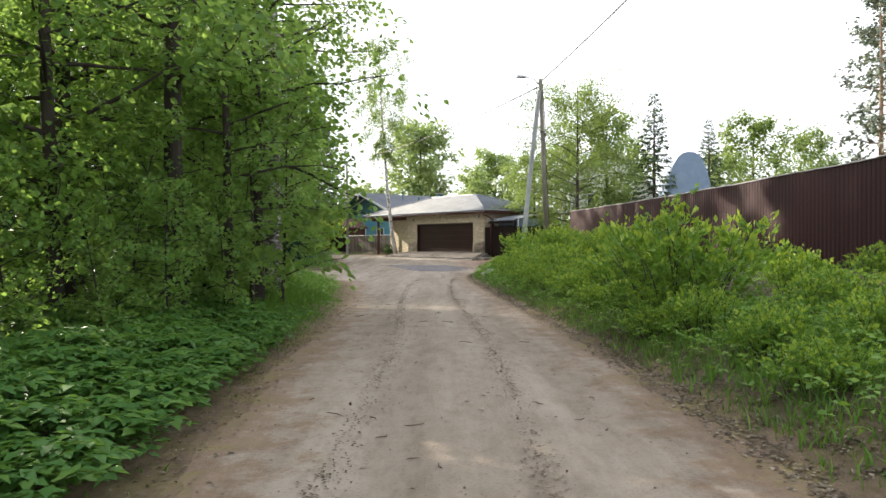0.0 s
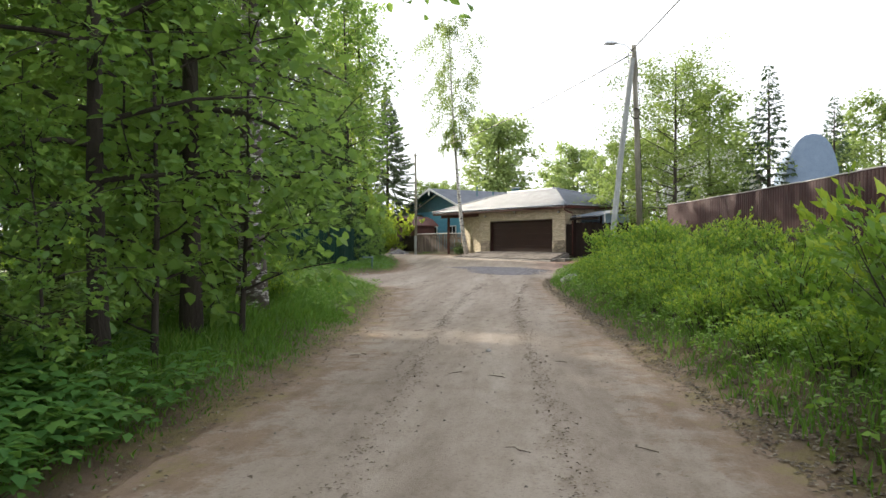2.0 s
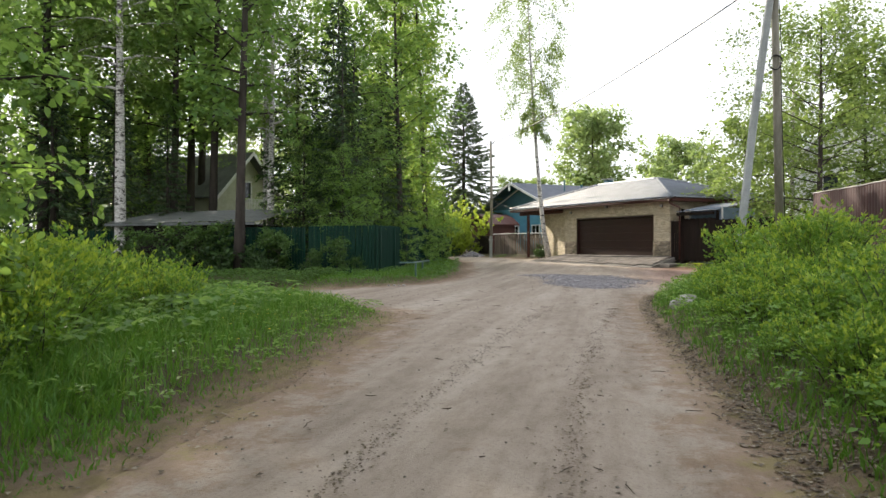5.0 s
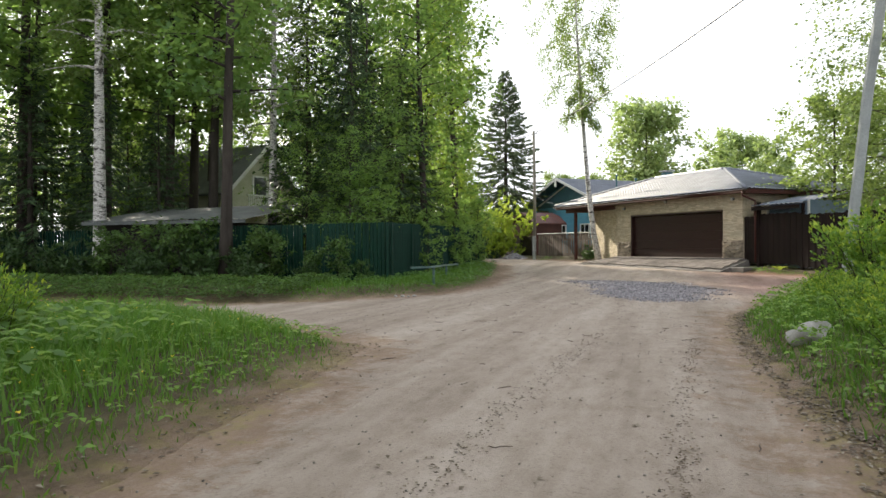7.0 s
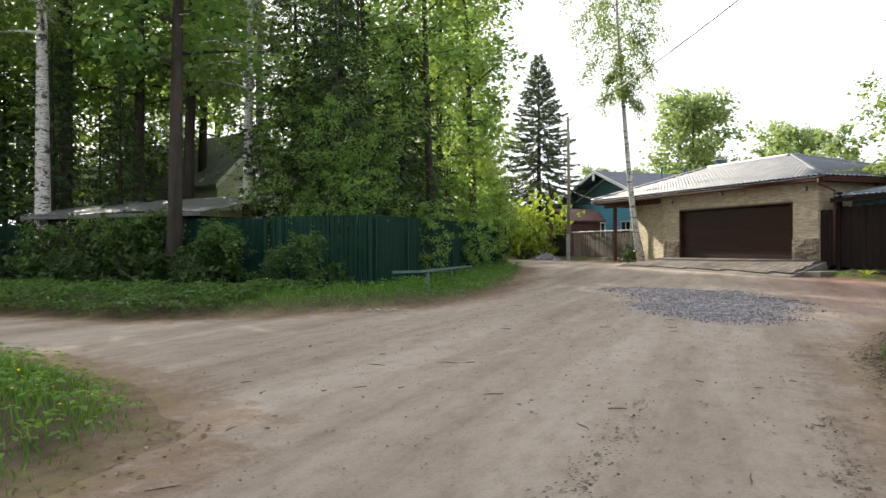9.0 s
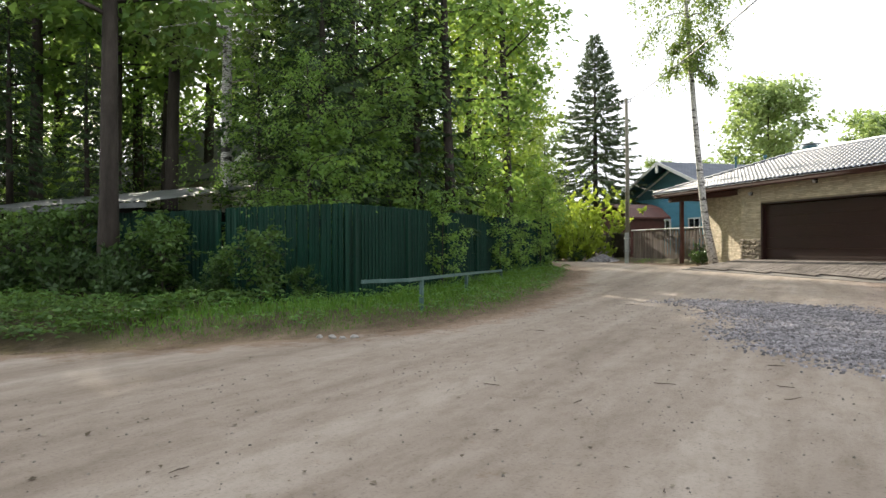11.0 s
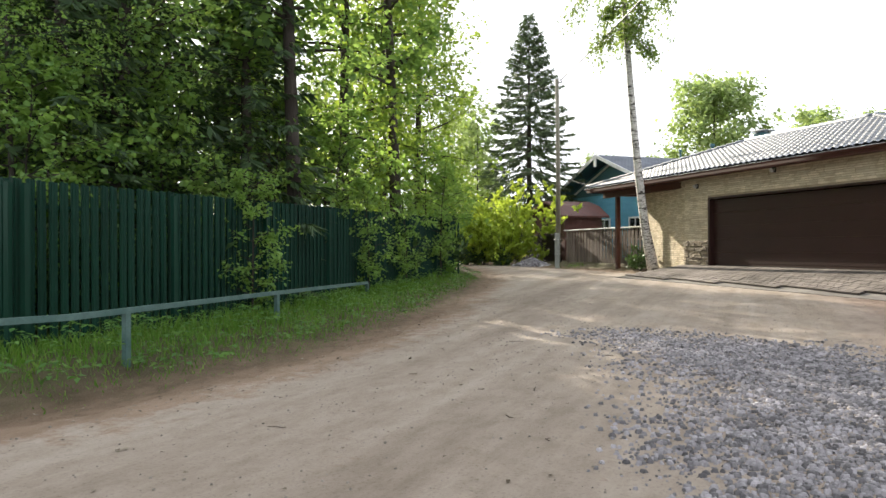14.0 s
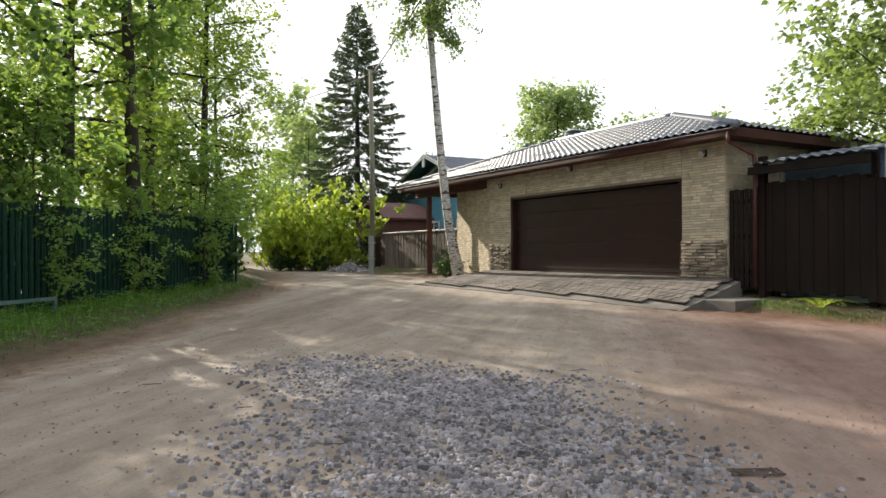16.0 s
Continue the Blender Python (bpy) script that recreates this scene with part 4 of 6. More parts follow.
# ---- poles and wires ----
def make_pole1():
    p = thing("utility_pole", pose(6.1, 40.9, 0.4), "weathered wooden utility pole with concrete brace and street lamp", "utility pole")
    top = Vector((-0.76, -2.7, 10.05))
    part("pole", Bag().tube([(0, 0, -0.5), top * 0.5, top], [0.15, 0.13, 0.105], 14), M_POLE, p, smooth=True)
    part("brace", Bag().tube([(-1.75, -1.6, -0.4), top * 0.5 + Vector((-0.85, -0.5, 0)), top + Vector((-0.05, 0.0, -0.6))], [0.14, 0.13, 0.12], 8), M_CONCPOLE, p, "pale concrete brace")
    arm = part("lamp_arm", Bag().tube([top + Vector((0, 0, -0.35)), top + Vector((-0.35, 0.15, 0.05)), top + Vector((-0.75, 0.35, 0.2))], 0.025, 8), M_STEEL, p, smooth=True)
    head = Bag().tube([top + Vector((-0.7, 0.33, 0.2)), top + Vector((-0.85, 0.4, 0.22)), top + Vector((-1.15, 0.55, 0.27)), top + Vector((-1.3, 0.62, 0.27))], [0.04, 0.09, 0.1, 0.03], 10)
    part("lamp_head", head, M_STEEL, arm, "grey street lamp head", True)
    c = top * 0.7 + Vector((-0.05, -0.2, 0))
    ring = [c + Vector((0.19 * math.cos(a) + 0.02 * math.sin(a * 3), 0.03 * math.sin(a * 2.3), 0.24 * math.sin(a))) for a in np.linspace(0, 6 * 2 * math.pi, 120)]
    part("cable_coil", Bag().tube(ring, 0.016, 5), M_BLACK, p, "black coil of spare cable", True)
    part("down_cable", Bag().tube([top + Vector((0.1, -0.05, -0.3)), top * 0.75 + Vector((0.16, -0.06, 0)), c + Vector((0.15, 0.03, 0.1)), top * 0.2 + Vector((0.16, -0.04, 0))], 0.014, 6), M_BLACK, p)
    for z in (9.6, 9.3):
        q = top * (z / 10.05)
        part("insulator", Bag().tube([q + Vector((-0.1, -0.02, 0)), q + Vector((-0.26, -0.02, 0)), q + Vector((-0.26, -0.02, 0.12))], 0.03, 8), M_BLACK, p)


def make_pole2():
    p = thing("utility_pole", pose(-9.33, 67.45, 0.4), "slim weathered wooden pole with a concrete stub", "utility pole")
    part("pole", Bag().tube([(0, 0, 0.3), (0.02, 0, 5), (-0.03, 0, 9.1)], [0.12, 0.105, 0.085], 12), M_POLE, p, smooth=True)
    part("stub", Bag().box((-0.1, -0.24, -0.4), (0.1, -0.1, 1.7), None, 0.015), M_CONCPOLE, p, "pale concrete stub")
    for z in (0.7, 1.4):
        part("wire_band", Bag().tube([(0.16 * math.cos(a), -0.06 + 0.19 * math.sin(a), z) for a in np.linspace(0, 2 * math.pi, 14)], 0.015, 5), M_STEEL, p)
    part("insulator", Bag().tube([(0, 0, 8.9), (0.22, -0.05, 8.9), (0.22, -0.05, 9.02)], 0.03, 8), M_BLACK, p)


def wire(a, b, sag, r=0.014, label="sagging black overhead wire"):
    a, b = Vector(a), Vector(b)
    pts = [a.lerp(b, t) - Vector((0, 0, sag * 4 * t * (1 - t))) for t in np.linspace(0, 1, 25)]
    tagged(part("overhead_wire", Bag().tube(pts, r, 6), M_BLACK, smooth=True), label, "wire", "overhead wires")


make_pole1()
make_pole2()
wire((5.2, 38.1, 10.15), (9.3, -10, 10.6), 0.5, 0.028)
wire((5.1, 38.2, 9.95), (-9.2, 67.4, 9.4), 0.5, 0.028)
wire((-9.3, 67.4, 9.3), (-24, 80, 10.5), 0.4, 0.022)
wire((-9.3, 67.4, 5.0), (-7.2, 64.9, 4.15), 0.15, 0.012, "thin service wire to the garage eave")
wire((-9.3, 67.4, 5.0), (-22, 78, 8.2), 0.5, 0.012, "thin service wire running to the trees")


# ---- houses beyond the fences ----
def gable_house(name, m, w, deep, ev, rz, wall_m, roof_m, label, over=0.5):
    h = thing(name, m, label, "house")
    part("wall", Bag().prism([(-w, -0.5), (w, -0.5), (w, ev), (0, rz - 0.2), (-w, ev)], 0, deep), wall_m, h)
    sl = (rz - ev) / w
    o = w + over
    ze = rz - sl * o
    for s in (-1, 1):
        part("roof", Bag().prism([(0, rz), (s * o, ze), (s * o, ze - 0.12), (0, rz - 0.14)] if s > 0 else [(0, rz - 0.14), (s * o, ze - 0.12), (s * o, ze), (0, rz)], -over, deep + over), roof_m, h)
        part("barge_board", Bag().prism([(0, rz + 0.03), (s * o, ze + 0.03), (s * o, ze - 0.2), (0, rz - 0.22)], -over - 0.05, -over - 0.004), M_WHITE, h, "white barge board")
    return h


def add_window(h, x, z, w, hh, y=0.0):
    win = new("window")
    win.parent = h
    part("glass", Bag().box((x, y - 0.02, z), (x + w, y - 0.008, z + hh)), M_GLASS, win)
    for lo, hi in (((x - 0.1, y - 0.07, z - 0.1), (x, y - 0.004, z + hh + 0.1)), ((x + w, y - 0.07, z - 0.1), (x + w + 0.1, y - 0.004, z + hh + 0.1)), ((x, y - 0.07, z + hh), (x + w, y - 0.004, z + hh + 0.1)), ((x, y - 0.07, z - 0.1), (x + w, y - 0.004, z))):
        part("frame", Bag().box(lo, hi), M_WHITE, win)


wood_house = gable_house("wooded_house", pose(-22.5, 53.5, 0.3, 0, 0, 80), 2.6, 9, 4.6, 7.0, M_BEIGE, M_GREYROOF, "beige house with white trim half hidden by trees", 0.6)
add_window(wood_house, -0.6, 3.9, 1.0, 1.2)
add_window(wood_house, 0.7, 1.2, 1.0, 1.3)
balcony = new("balcony")
balcony.parent = wood_house
for i in range(16):
    part("baluster", Bag().box((-2.3 + i * 0.15, -1.3, 3.0), (-2.24 + i * 0.15, -1.26, 3.9)), M_WHITE, balcony)
part("handrail", Bag().box((-2.4, -1.33, 3.9), (0.2, -1.23, 3.98)), M_WHITE, balcony)
part("deck", Bag().box((-2.4, -1.35, 2.85), (0.2, 0, 3.0)), M_WHITE, balcony)
wood_house2 = gable_house("wooded_house", pose(-38, 55, 0.3, 0, 0, -40), 4, 10, 3.4, 6.2, M_BEIGE, M_GREYROOF, "grey-roofed house deep among the trees", 0.5)
add_window(wood_house2, -1.5, 1.2, 1.1, 1.4)
add_window(wood_house2, 0.6, 1.2, 1.1, 1.4)

hut = thing("garden_hut", pose(-17.6, 40.3, 0.2), "low hut with a pale grey corrugated roof behind the green fence", "hut")
part("wall", Bag().box((-3.2, -0.5, 0), (3.1, 2.8, 2.1)), M_DARKWOOD, hut)


def hut_roof():
    b = Bag()
    n = 60
    pts = []
    for j in range(2):
        for i in range(n + 1):
            x = -3.5 + 7.2 * i / n
            pts.append((x, -0.95 if j == 0 else 3.2, (2.2 if j == 0 else 2.9) + (0.022 if i % 2 else 0) + 0.02 * math.sin(x)))
    b.add(pts, [(i, i + 1, n + 2 + i, n + 1 + i) for i in range(n)])
    part("roof_sheet", b, M_GREYROOF, hut)
    part("eave_board", Bag().box((-3.5, -0.94, 2.07), (3.7, -0.9, 2.19)), M_GREYROOF, hut)


hut_roof()

# arched-roof house and white house beyond the maroon fence
arch = thing("arched_house", pose(17.2, 49.0, 0.7, 0, 0, -14), "house with a blue-grey arched sheet-metal roof", "house")
prof = [(1.5 * math.copysign(abs(math.cos(t)) ** 0.8, math.cos(t)), 2.6 + 4.5 * math.sin(t) ** 0.9) for t in np.linspace(0, math.pi, 17)]
part("roof", Bag().prism(prof, -0.3, 9), M_BLUEROOF, arch)
part("gable", Bag().prism([(x * 0.93, z - 0.15) for x, z in prof], -0.34, -0.304), M_BLUEROOF, arch)
part("wall", Bag().box((-1.4, 0, -0.5), (1.4, 8.8, 2.6)), M_BEIGE, arch)
white_house = gable_house("white_house", pose(14.6, 62, 0.7, 0, 0, -20), 3.4, 9, 6.2, 9.6, M_WHITE, M_GREYROOF, "white rendered house glimpsed between trees", 0.6)
add_window(white_house, -1.8, 3.8, 1.0, 1.3)
add_window(white_house, 0.9, 3.8, 1.0, 1.3)


# ---- plants ----
def leaf_quads(centres, size, rng, flat=0.35, long=1.25, droop=0.25, along=None, round_leaf=False):
    """A leaf folded along its midrib at every centre, four-cornered or rounder: arrays of vertices and quads."""
    n = len(centres)
    d = rng.normal(size=(n, 3)) if along is None else along + 0.7 * rng.normal(size=(n, 3))
    d[:, 2] = d[:, 2] * (1 - flat) - droop
    d /= np.linalg.norm(d, axis=1)[:, None] + 1e-9
    up = rng.normal(size=(n, 3)) * (1 - flat)
    up[:, 2] += 0.6 + flat
    side = np.cross(d, up)
    side /= np.linalg.norm(side, axis=1)[:, None] + 1e-9
    nrm = np.cross(side, d)
    s = size * rng.uniform(0.65, 1.25, n)[:, None]
    a = centres - d * s * long * 0.5
    tip = centres + d * s * long * 0.5 - nrm * s * 0.12
    if round_leaf:
        ribs = [a]
        for sgn, at in ((-1, -0.2), (-1, 0.17), (0, 0), (1, 0.17), (1, -0.2)):
            wide = 0.44 if at < 0 else 0.36
            ribs.append(tip if sgn == 0 else centres + d * s * long * at + side * s * sgn * wide + nrm * s * (0.13 if at < 0 else 0.06))
        v = np.stack(ribs, 1).reshape(-1, 3)
        i = np.arange(n)[:, None] * 6
        return v, np.concatenate([i + np.array([[0, 1, 2, 3]]), i + np.array([[0, 3, 4, 5]])], 1).reshape(-1, 4)
    mid = centres - d * s * 0.08
    l = mid + side * s * 0.46 + nrm * s * 0.14
    r = mid - side * s * 0.46 + nrm * s * 0.14
    v = np.stack([a, r, tip, l], 1).reshape(-1, 3)
    return v, np.arange(n * 4).reshape(-1, 4)


def branch_pts(rng, p, d, length, n=6, bend=0.35, sag=0.0):
    pts = [np.array(p, float)]
    d = np.array(d, float)
    d /= np.linalg.norm(d)
    for i in range(n):
        d = d + rng.normal(size=3) * bend / n ** 0.5 * 0.5 + np.array((0, 0, -sag / n))
        d /= np.linalg.norm(d)
        pts.append(pts[-1] + d * length / n)
    return np.array(pts)


def grow(seed, height, radius, start, spread, limbs, twigs, leaves, leaf, lift=0.5, sag=0.2, lean=(0, 0), wander=0.25, shape="round", fuzz=0.16, trunk_n=10, sides=10, thin=3):
    """A trunk with limbs, and leaf centres along its twigs."""
    rng = np.random.RandomState(seed)
    wood = Bag()
    zs = np.linspace(0, 1, trunk_n)
    tr = np.stack([lean[0] * zs ** 0.6 + np.cumsum(rng.normal(size=trunk_n)) * wander * 0.12 * zs, lean[1] * zs ** 0.6 + np.cumsum(rng.normal(size=trunk_n)) * wander * 0.12 * zs, height * 0.96 * zs], 1)
    rad = radius * (1 - 0.86 * zs) + radius * 0.35 * np.exp(-zs * 40)
    tr[0, 2] = -0.35
    wood.tube(tr, list(rad), sides)
    cents, dirs = [], []
    for i in range(limbs):
        u = start + (0.97 - start) * ((i + rng.uniform(0.1, 0.9)) / limbs)
        p = np.array([np.interp(u, zs, tr[:, k]) for k in range(3)])
        w = (u - start) / (1 - start)
        if shape == "round":
            reach = spread * (0.45 + 0.75 * math.sin(math.pi * min(max(w * 0.85 + 0.12, 0), 1))) * rng.uniform(0.65, 1.1)
        elif shape == "column":
            reach = spread * (0.5 + 0.5 * math.sin(math.pi * min(w * 0.7 + 0.25, 1))) * rng.uniform(0.6, 1.1)
        else:
            reach = spread * (0.3 + 0.7 * math.sin(math.pi * min(w * 0.8 + 0.02, 1))) * rng.uniform(0.55, 1.1)
        a = i * 2.4 + rng.uniform(-0.5, 0.5)
        d = (math.cos(a), math.sin(a), lift * (0.5 + w))
        bp = branch_pts(rng, p, d, reach, 6, 0.5, sag)
        r0 = max(radius * (1 - 0.86 * u) * 0.45, 0.012)
        wood.tube(bp if thin > 1 else bp[::3], list(np.linspace(r0, 0.006, len(bp if thin > 1 else bp[::3]))), 5 if thin > 1 else 3, False)
        for t in range(twigs):
            k = rng.uniform(0.25, 1.0)
            q = np.array([np.interp(k * 6, np.arange(7), bp[:, c]) for c in range(3)])
            td = rng.normal(size=3) * 0.9 + np.array(d) * 0.5
            td[2] = td[2] * 0.6
            tp = branch_pts(rng, q, td, reach * rng.uniform(0.25, 0.5), 4, 0.6, sag * 1.5)
            if t < thin:
                wood.tube(tp, [0.01, 0.008, 0.006, 0.005, 0.004], 3, False)
            m = max(int(leaves / (limbs * twigs)), 1)
            f = rng.uniform(0.1, 1.05, m) * 4
            c = np.stack([np.interp(f, np.arange(5), tp[:, j]) for j in range(3)], 1) + rng.normal(size=(m, 3)) * fuzz
            cents.append(c)
            dirs.append(np.repeat((tp[-1] - tp[0])[None] / (np.linalg.norm(tp[-1] - tp[0]) + 1e-9), m, 0))
    return wood, np.concatenate(cents), np.concatenate(dirs), rng


def tree_thing(name, wood, wood_m, leaf_v, leaf_q, leaf_m, label, category="tree"):
    t = thing(name, pose(0, 0, -300), label, category)
    part("trunk", wood, wood_m, t, smooth=True)
    part("crown", mesh_np("crown", leaf_v, leaf_q, leaf_m), leaf_m, t)
    return t


def broad(name, label, wood_m, leaf_m, seed, leaf, flat=0.45, long=1.25, droop=0.25, round_leaf=False, **kw):
    wood, c, d, rng = grow(seed, leaf=leaf, **kw)
    keep = c[:, 2] > 0.15
    v, q = leaf_quads(c[keep], leaf, rng, flat, long, droop, d[keep], round_leaf)
    return tree_thing(name, wood, wood_m, v, q, leaf_m, label)


def spruce(seed, height, spread, label, leaf_m=M_NEEDLE, gap=0.4, start=0.06, size=1.0, dens=19):
    rng = np.random.RandomState(seed)
    wood = Bag().tube([(0, 0, -0.3), (0, 0, height * 0.5), (0, 0, height)], [height * 0.014, height * 0.009, 0.01], 8)
    V, Q, k = [], [], 0
    z = height * start
    while z < height * 0.985:
        w = 1 - z / height
        nb = 6 if w > 0.15 else 5
        for i in range(nb):
            if rng.rand() < 0.08:
                continue
            a = i * 2 * math.pi / nb + rng.uniform(-0.4, 0.4) + z * 2
            reach = (spread * w ** 0.85 + 0.12) * rng.uniform(0.7, 1.12)
            d = np.array((math.cos(a), math.sin(a), 0.15 + 0.35 * (1 - w)))
            n = 7
            bp = [np.array((0, 0, z + rng.uniform(-0.1, 0.1)))]
            for s in range(n):
                d = d + np.array((0, 0, -0.16 * w * 1.6 if s < 4 else 0.14))
                bp.append(bp[-1] + d / np.linalg.norm(d) * reach / n)
            bp = np.array(bp)
            if reach > 0.5:
                wood.tube(bp[::2], [0.02, 0.014, 0.009, 0.005][:len(bp[::2])], 3, False)
            m = max(int(reach * dens), 6)
            f = np.sqrt(rng.uniform(0.02, 1, m)) * n
            c = np.stack([np.interp(f, np.arange(n + 1), bp[:, j]) for j in range(3)], 1)
            out = np.array((math.cos(a), math.sin(a), 0))
            side = np.array((-math.sin(a), math.cos(a), 0))
            sgn = rng.choice((-1, 1), m)[:, None]
            dr = side * sgn * rng.uniform(0.2, 1.0, (m, 1)) + out * 0.6 + np.array((0, 0, -1)) * rng.uniform(0.1, 0.9, (m, 1))
            dr /= np.linalg.norm(dr, axis=1)[:, None]
            ln = rng.uniform(0.28, 0.6, (m, 1)) * (0.6 + 0.4 * w) * size
            wd = np.cross(dr, rng.normal(size=(m, 3)))
            wd /= np.linalg.norm(wd, axis=1)[:, None]
            wd = wd * rng.uniform(0.025, 0.055, (m, 1)) * size
            v = np.stack([c, c + dr * ln * 0.5 - wd, c + dr * ln, c + dr * ln * 0.5 + wd], 1).reshape(-1, 3)
            V.append(v)
            Q.append(np.arange(len(v)).reshape(-1, 4) + k)
            k += len(v)
        z += gap * (0.55 + 0.6 * w)
    return tree_thing("spruce", wood, M_BARK, np.concatenate(V), np.concatenate(Q), leaf_m, label, "tree")


def bush(name, label, seed, height, spread, stems, leaves, leaf, leaf_m, category="bush", flat=0.25, tip_m=None, lobes=7):
    """Stems gathered in lobes of uneven height; side shoots carry the leaves, young pale ones at their ends."""
    rng = np.random.RandomState(seed)
    wood = Bag()
    C, D, T = [], [], []
    la = np.arange(lobes) * 2.4 + rng.uniform(-0.4, 0.4, lobes)
    lr = spread * np.sqrt((np.arange(lobes) + 0.3) / lobes) * 0.85
    lh = rng.uniform(0.72, 1.1, lobes)
    for i in range(stems):
        j = i % lobes
        cx = math.cos(la[j]) * lr[j] + rng.normal() * spread * 0.13
        cy = math.sin(la[j]) * lr[j] + rng.normal() * spread * 0.13
        a, r = math.atan2(cy, cx), math.hypot(cx, cy)
        h = height * (1 - 0.4 * min(r / spread, 1.1) ** 2) * lh[j] * rng.uniform(0.72, 1.08)
        base = np.array((cx * 0.5, cy * 0.5, -0.05))
        d = np.array((cx / spread * 0.55, cy / spread * 0.55, 1.0))
        tp = branch_pts(rng, base, d, h, 6, 0.4, 0.25 * r / spread)
        wood.tube(tp[::2], list(np.linspace(0.012, 0.003, 4)), 3, False)
        m = leaves // stems
        k = 10
        f0 = np.sort(rng.uniform(0.02, 1.0, k)) * 6
        root = np.stack([np.interp(f0, np.arange(7), tp[:, c]) for c in range(3)], 1)
        ang = np.arange(k) * 2.4 + a
        sl = (0.1 + 0.28 * (1.05 - f0 / 6)) * rng.uniform(0.6, 1.3, k) * min(height, 2.0)
        sd = np.stack([np.cos(ang), np.sin(ang), rng.uniform(0.5, 1.4, k)], 1)
        pick = rng.randint(0, k, m)
        w = rng.uniform(0.15, 1.0, m) ** 0.6
        C.append(root[pick] + sd[pick] * (sl[pick] * w)[:, None] + rng.normal(size=(m, 3)) * 0.02 * (0.6 + leaf * 8))
        D.append(sd[pick])
        T.append((w > 0.86) & (root[pick][:, 2] > 0.35 * h))
    c, d, tip = np.concatenate(C), np.concatenate(D), np.concatenate(T)
    t = thing(name, pose(0, 0, -300), label, category)
    part("branchwork", wood, M_BARK, t)
    if tip_m is None:
        tip = np.zeros(len(c), bool)
    v, q = leaf_quads(c[~tip], leaf, rng, flat, 1.9, -0.1, d[~tip])
    part("foliage", mesh_np("foliage", v, q, leaf_m), leaf_m, t)
    if tip_m is not None:
        d[:, 2] += 0.6
        v, q = leaf_quads(c[tip], leaf * 1.05, rng, flat, 2.1, -0.3, d[tip])
        tagged(part("young_growth", mesh_np("young_growth", v, q, tip_m), tip_m, t), "yellow-green young shoot tips", kind="stuff")
    return t


PLACED = {}


def plant(src, x, y, s=1.0, rz=0.0, tilt=(0, 0), z=None, group=""):
    """Set the tree or bush itself the first time, and copies after that."""
    zz = float(ground_z(x, y)) if z is None else z
    m = pose(x, y, zz, tilt[0], tilt[1], rz) @ Matrix.Scale(s, 4)
    if src.name not in PLACED:
        PLACED[src.name] = True
        src.matrix_basis = m
        ob = src
    else:
        k = src.matrix_basis.copy()
        src.matrix_basis = Matrix.Identity(4)
        ob = copy_thing(src, pose(0, 0, 0))
        ob.matrix_basis = m
        src.matrix_basis = k
    if group:
        tagged(ob, group=group)
    return ob


# kinds of tree and bush
edge_a = broad("maple_tree", "leafy young maple at the wood's edge", M_BARK, M_LEAF, 11, 0.092, round_leaf=True, height=10, radius=0.12, start=0.19, spread=2.8, limbs=32, twigs=8, leaves=6200, thin=2, lift=0.35, sag=0.25, fuzz=0.13)
edge_b = broad("alder_tree", "dense alder with dark stem at the wood's edge", M_BARK, M_LEAF_ALDER, 12, 0.11, height=12, radius=0.17, start=0.2, spread=2.6, limbs=34, twigs=8, leaves=5800, thin=2, lift=0.45, sag=0.2, fuzz=0.13)
sapling_low = broad("hazel_bush", "many-leaved hazel shrub before the fence", M_BARK, M_LEAF_MID, 19, 0.085, round_leaf=True, height=1.7, radius=0.02, start=0.05, spread=0.75, limbs=18, twigs=5, leaves=1500, lift=0.7, sag=0.2, fuzz=0.08, sides=5)
sapling = broad("hazel_sapling", "hazel sapling with broad soft leaves", M_BARK, M_LEAF, 13, 0.1, round_leaf=True, thin=2, height=4.2, radius=0.035, start=0.08, spread=1.25, limbs=20, twigs=6, leaves=2000, lift=0.6, sag=0.2, fuzz=0.09, sides=6)
tall = broad("aspen_tree", "tall aspen with a bare dark trunk", M_BARK, M_LEAF_ALDER, 14, 0.19, thin=1, height=18, radius=0.19, start=0.3, spread=2.9, limbs=34, twigs=9, leaves=5200, lift=0.55, sag=0.15, fuzz=0.2, shape="column")
tall_b = broad("aspen_tree", "tall aspen with a full light green crown", M_BARK, M_LEAF, 15, 0.17, thin=1, height=15, radius=0.16, start=0.14, spread=3.0, limbs=36, twigs=8, leaves=5600, lift=0.5, sag=0.2, fuzz=0.2, shape="column")
# crown variant with backlit sun painted into its leaf colour
sun_tinted = broad("lime_tree", "tall tree with yellow-green leaves brightened as if sunlit", M_BARK, M_LEAF_SUNLIT, 25, 0.125, height=14, radius=0.15, start=0.12, spread=3.1, limbs=32, twigs=8, leaves=8200, thin=2, lift=0.45, sag=0.2, fuzz=0.2, shape="column")
birch = broad("birch_tree", "tall birch with white black-flecked trunk", M_BIRCH, M_LEAF_BIRCH, 16, 0.12, height=18, radius=0.22, start=0.38, spread=2.6, limbs=30, twigs=9, leaves=7000, lift=0.6, sag=0.75, fuzz=0.2, shape="column", trunk_n=12)
old_birch = broad("birch_tree", "old birch with rough peeling white bark", M_OLDBIRCH, M_LEAF_BIRCH, 26, 0.12, height=15, radius=0.24, start=0.3, spread=2.4, limbs=24, twigs=8, leaves=5000, lift=0.6, sag=0.5, fuzz=0.2, shape="column", trunk_n=12)
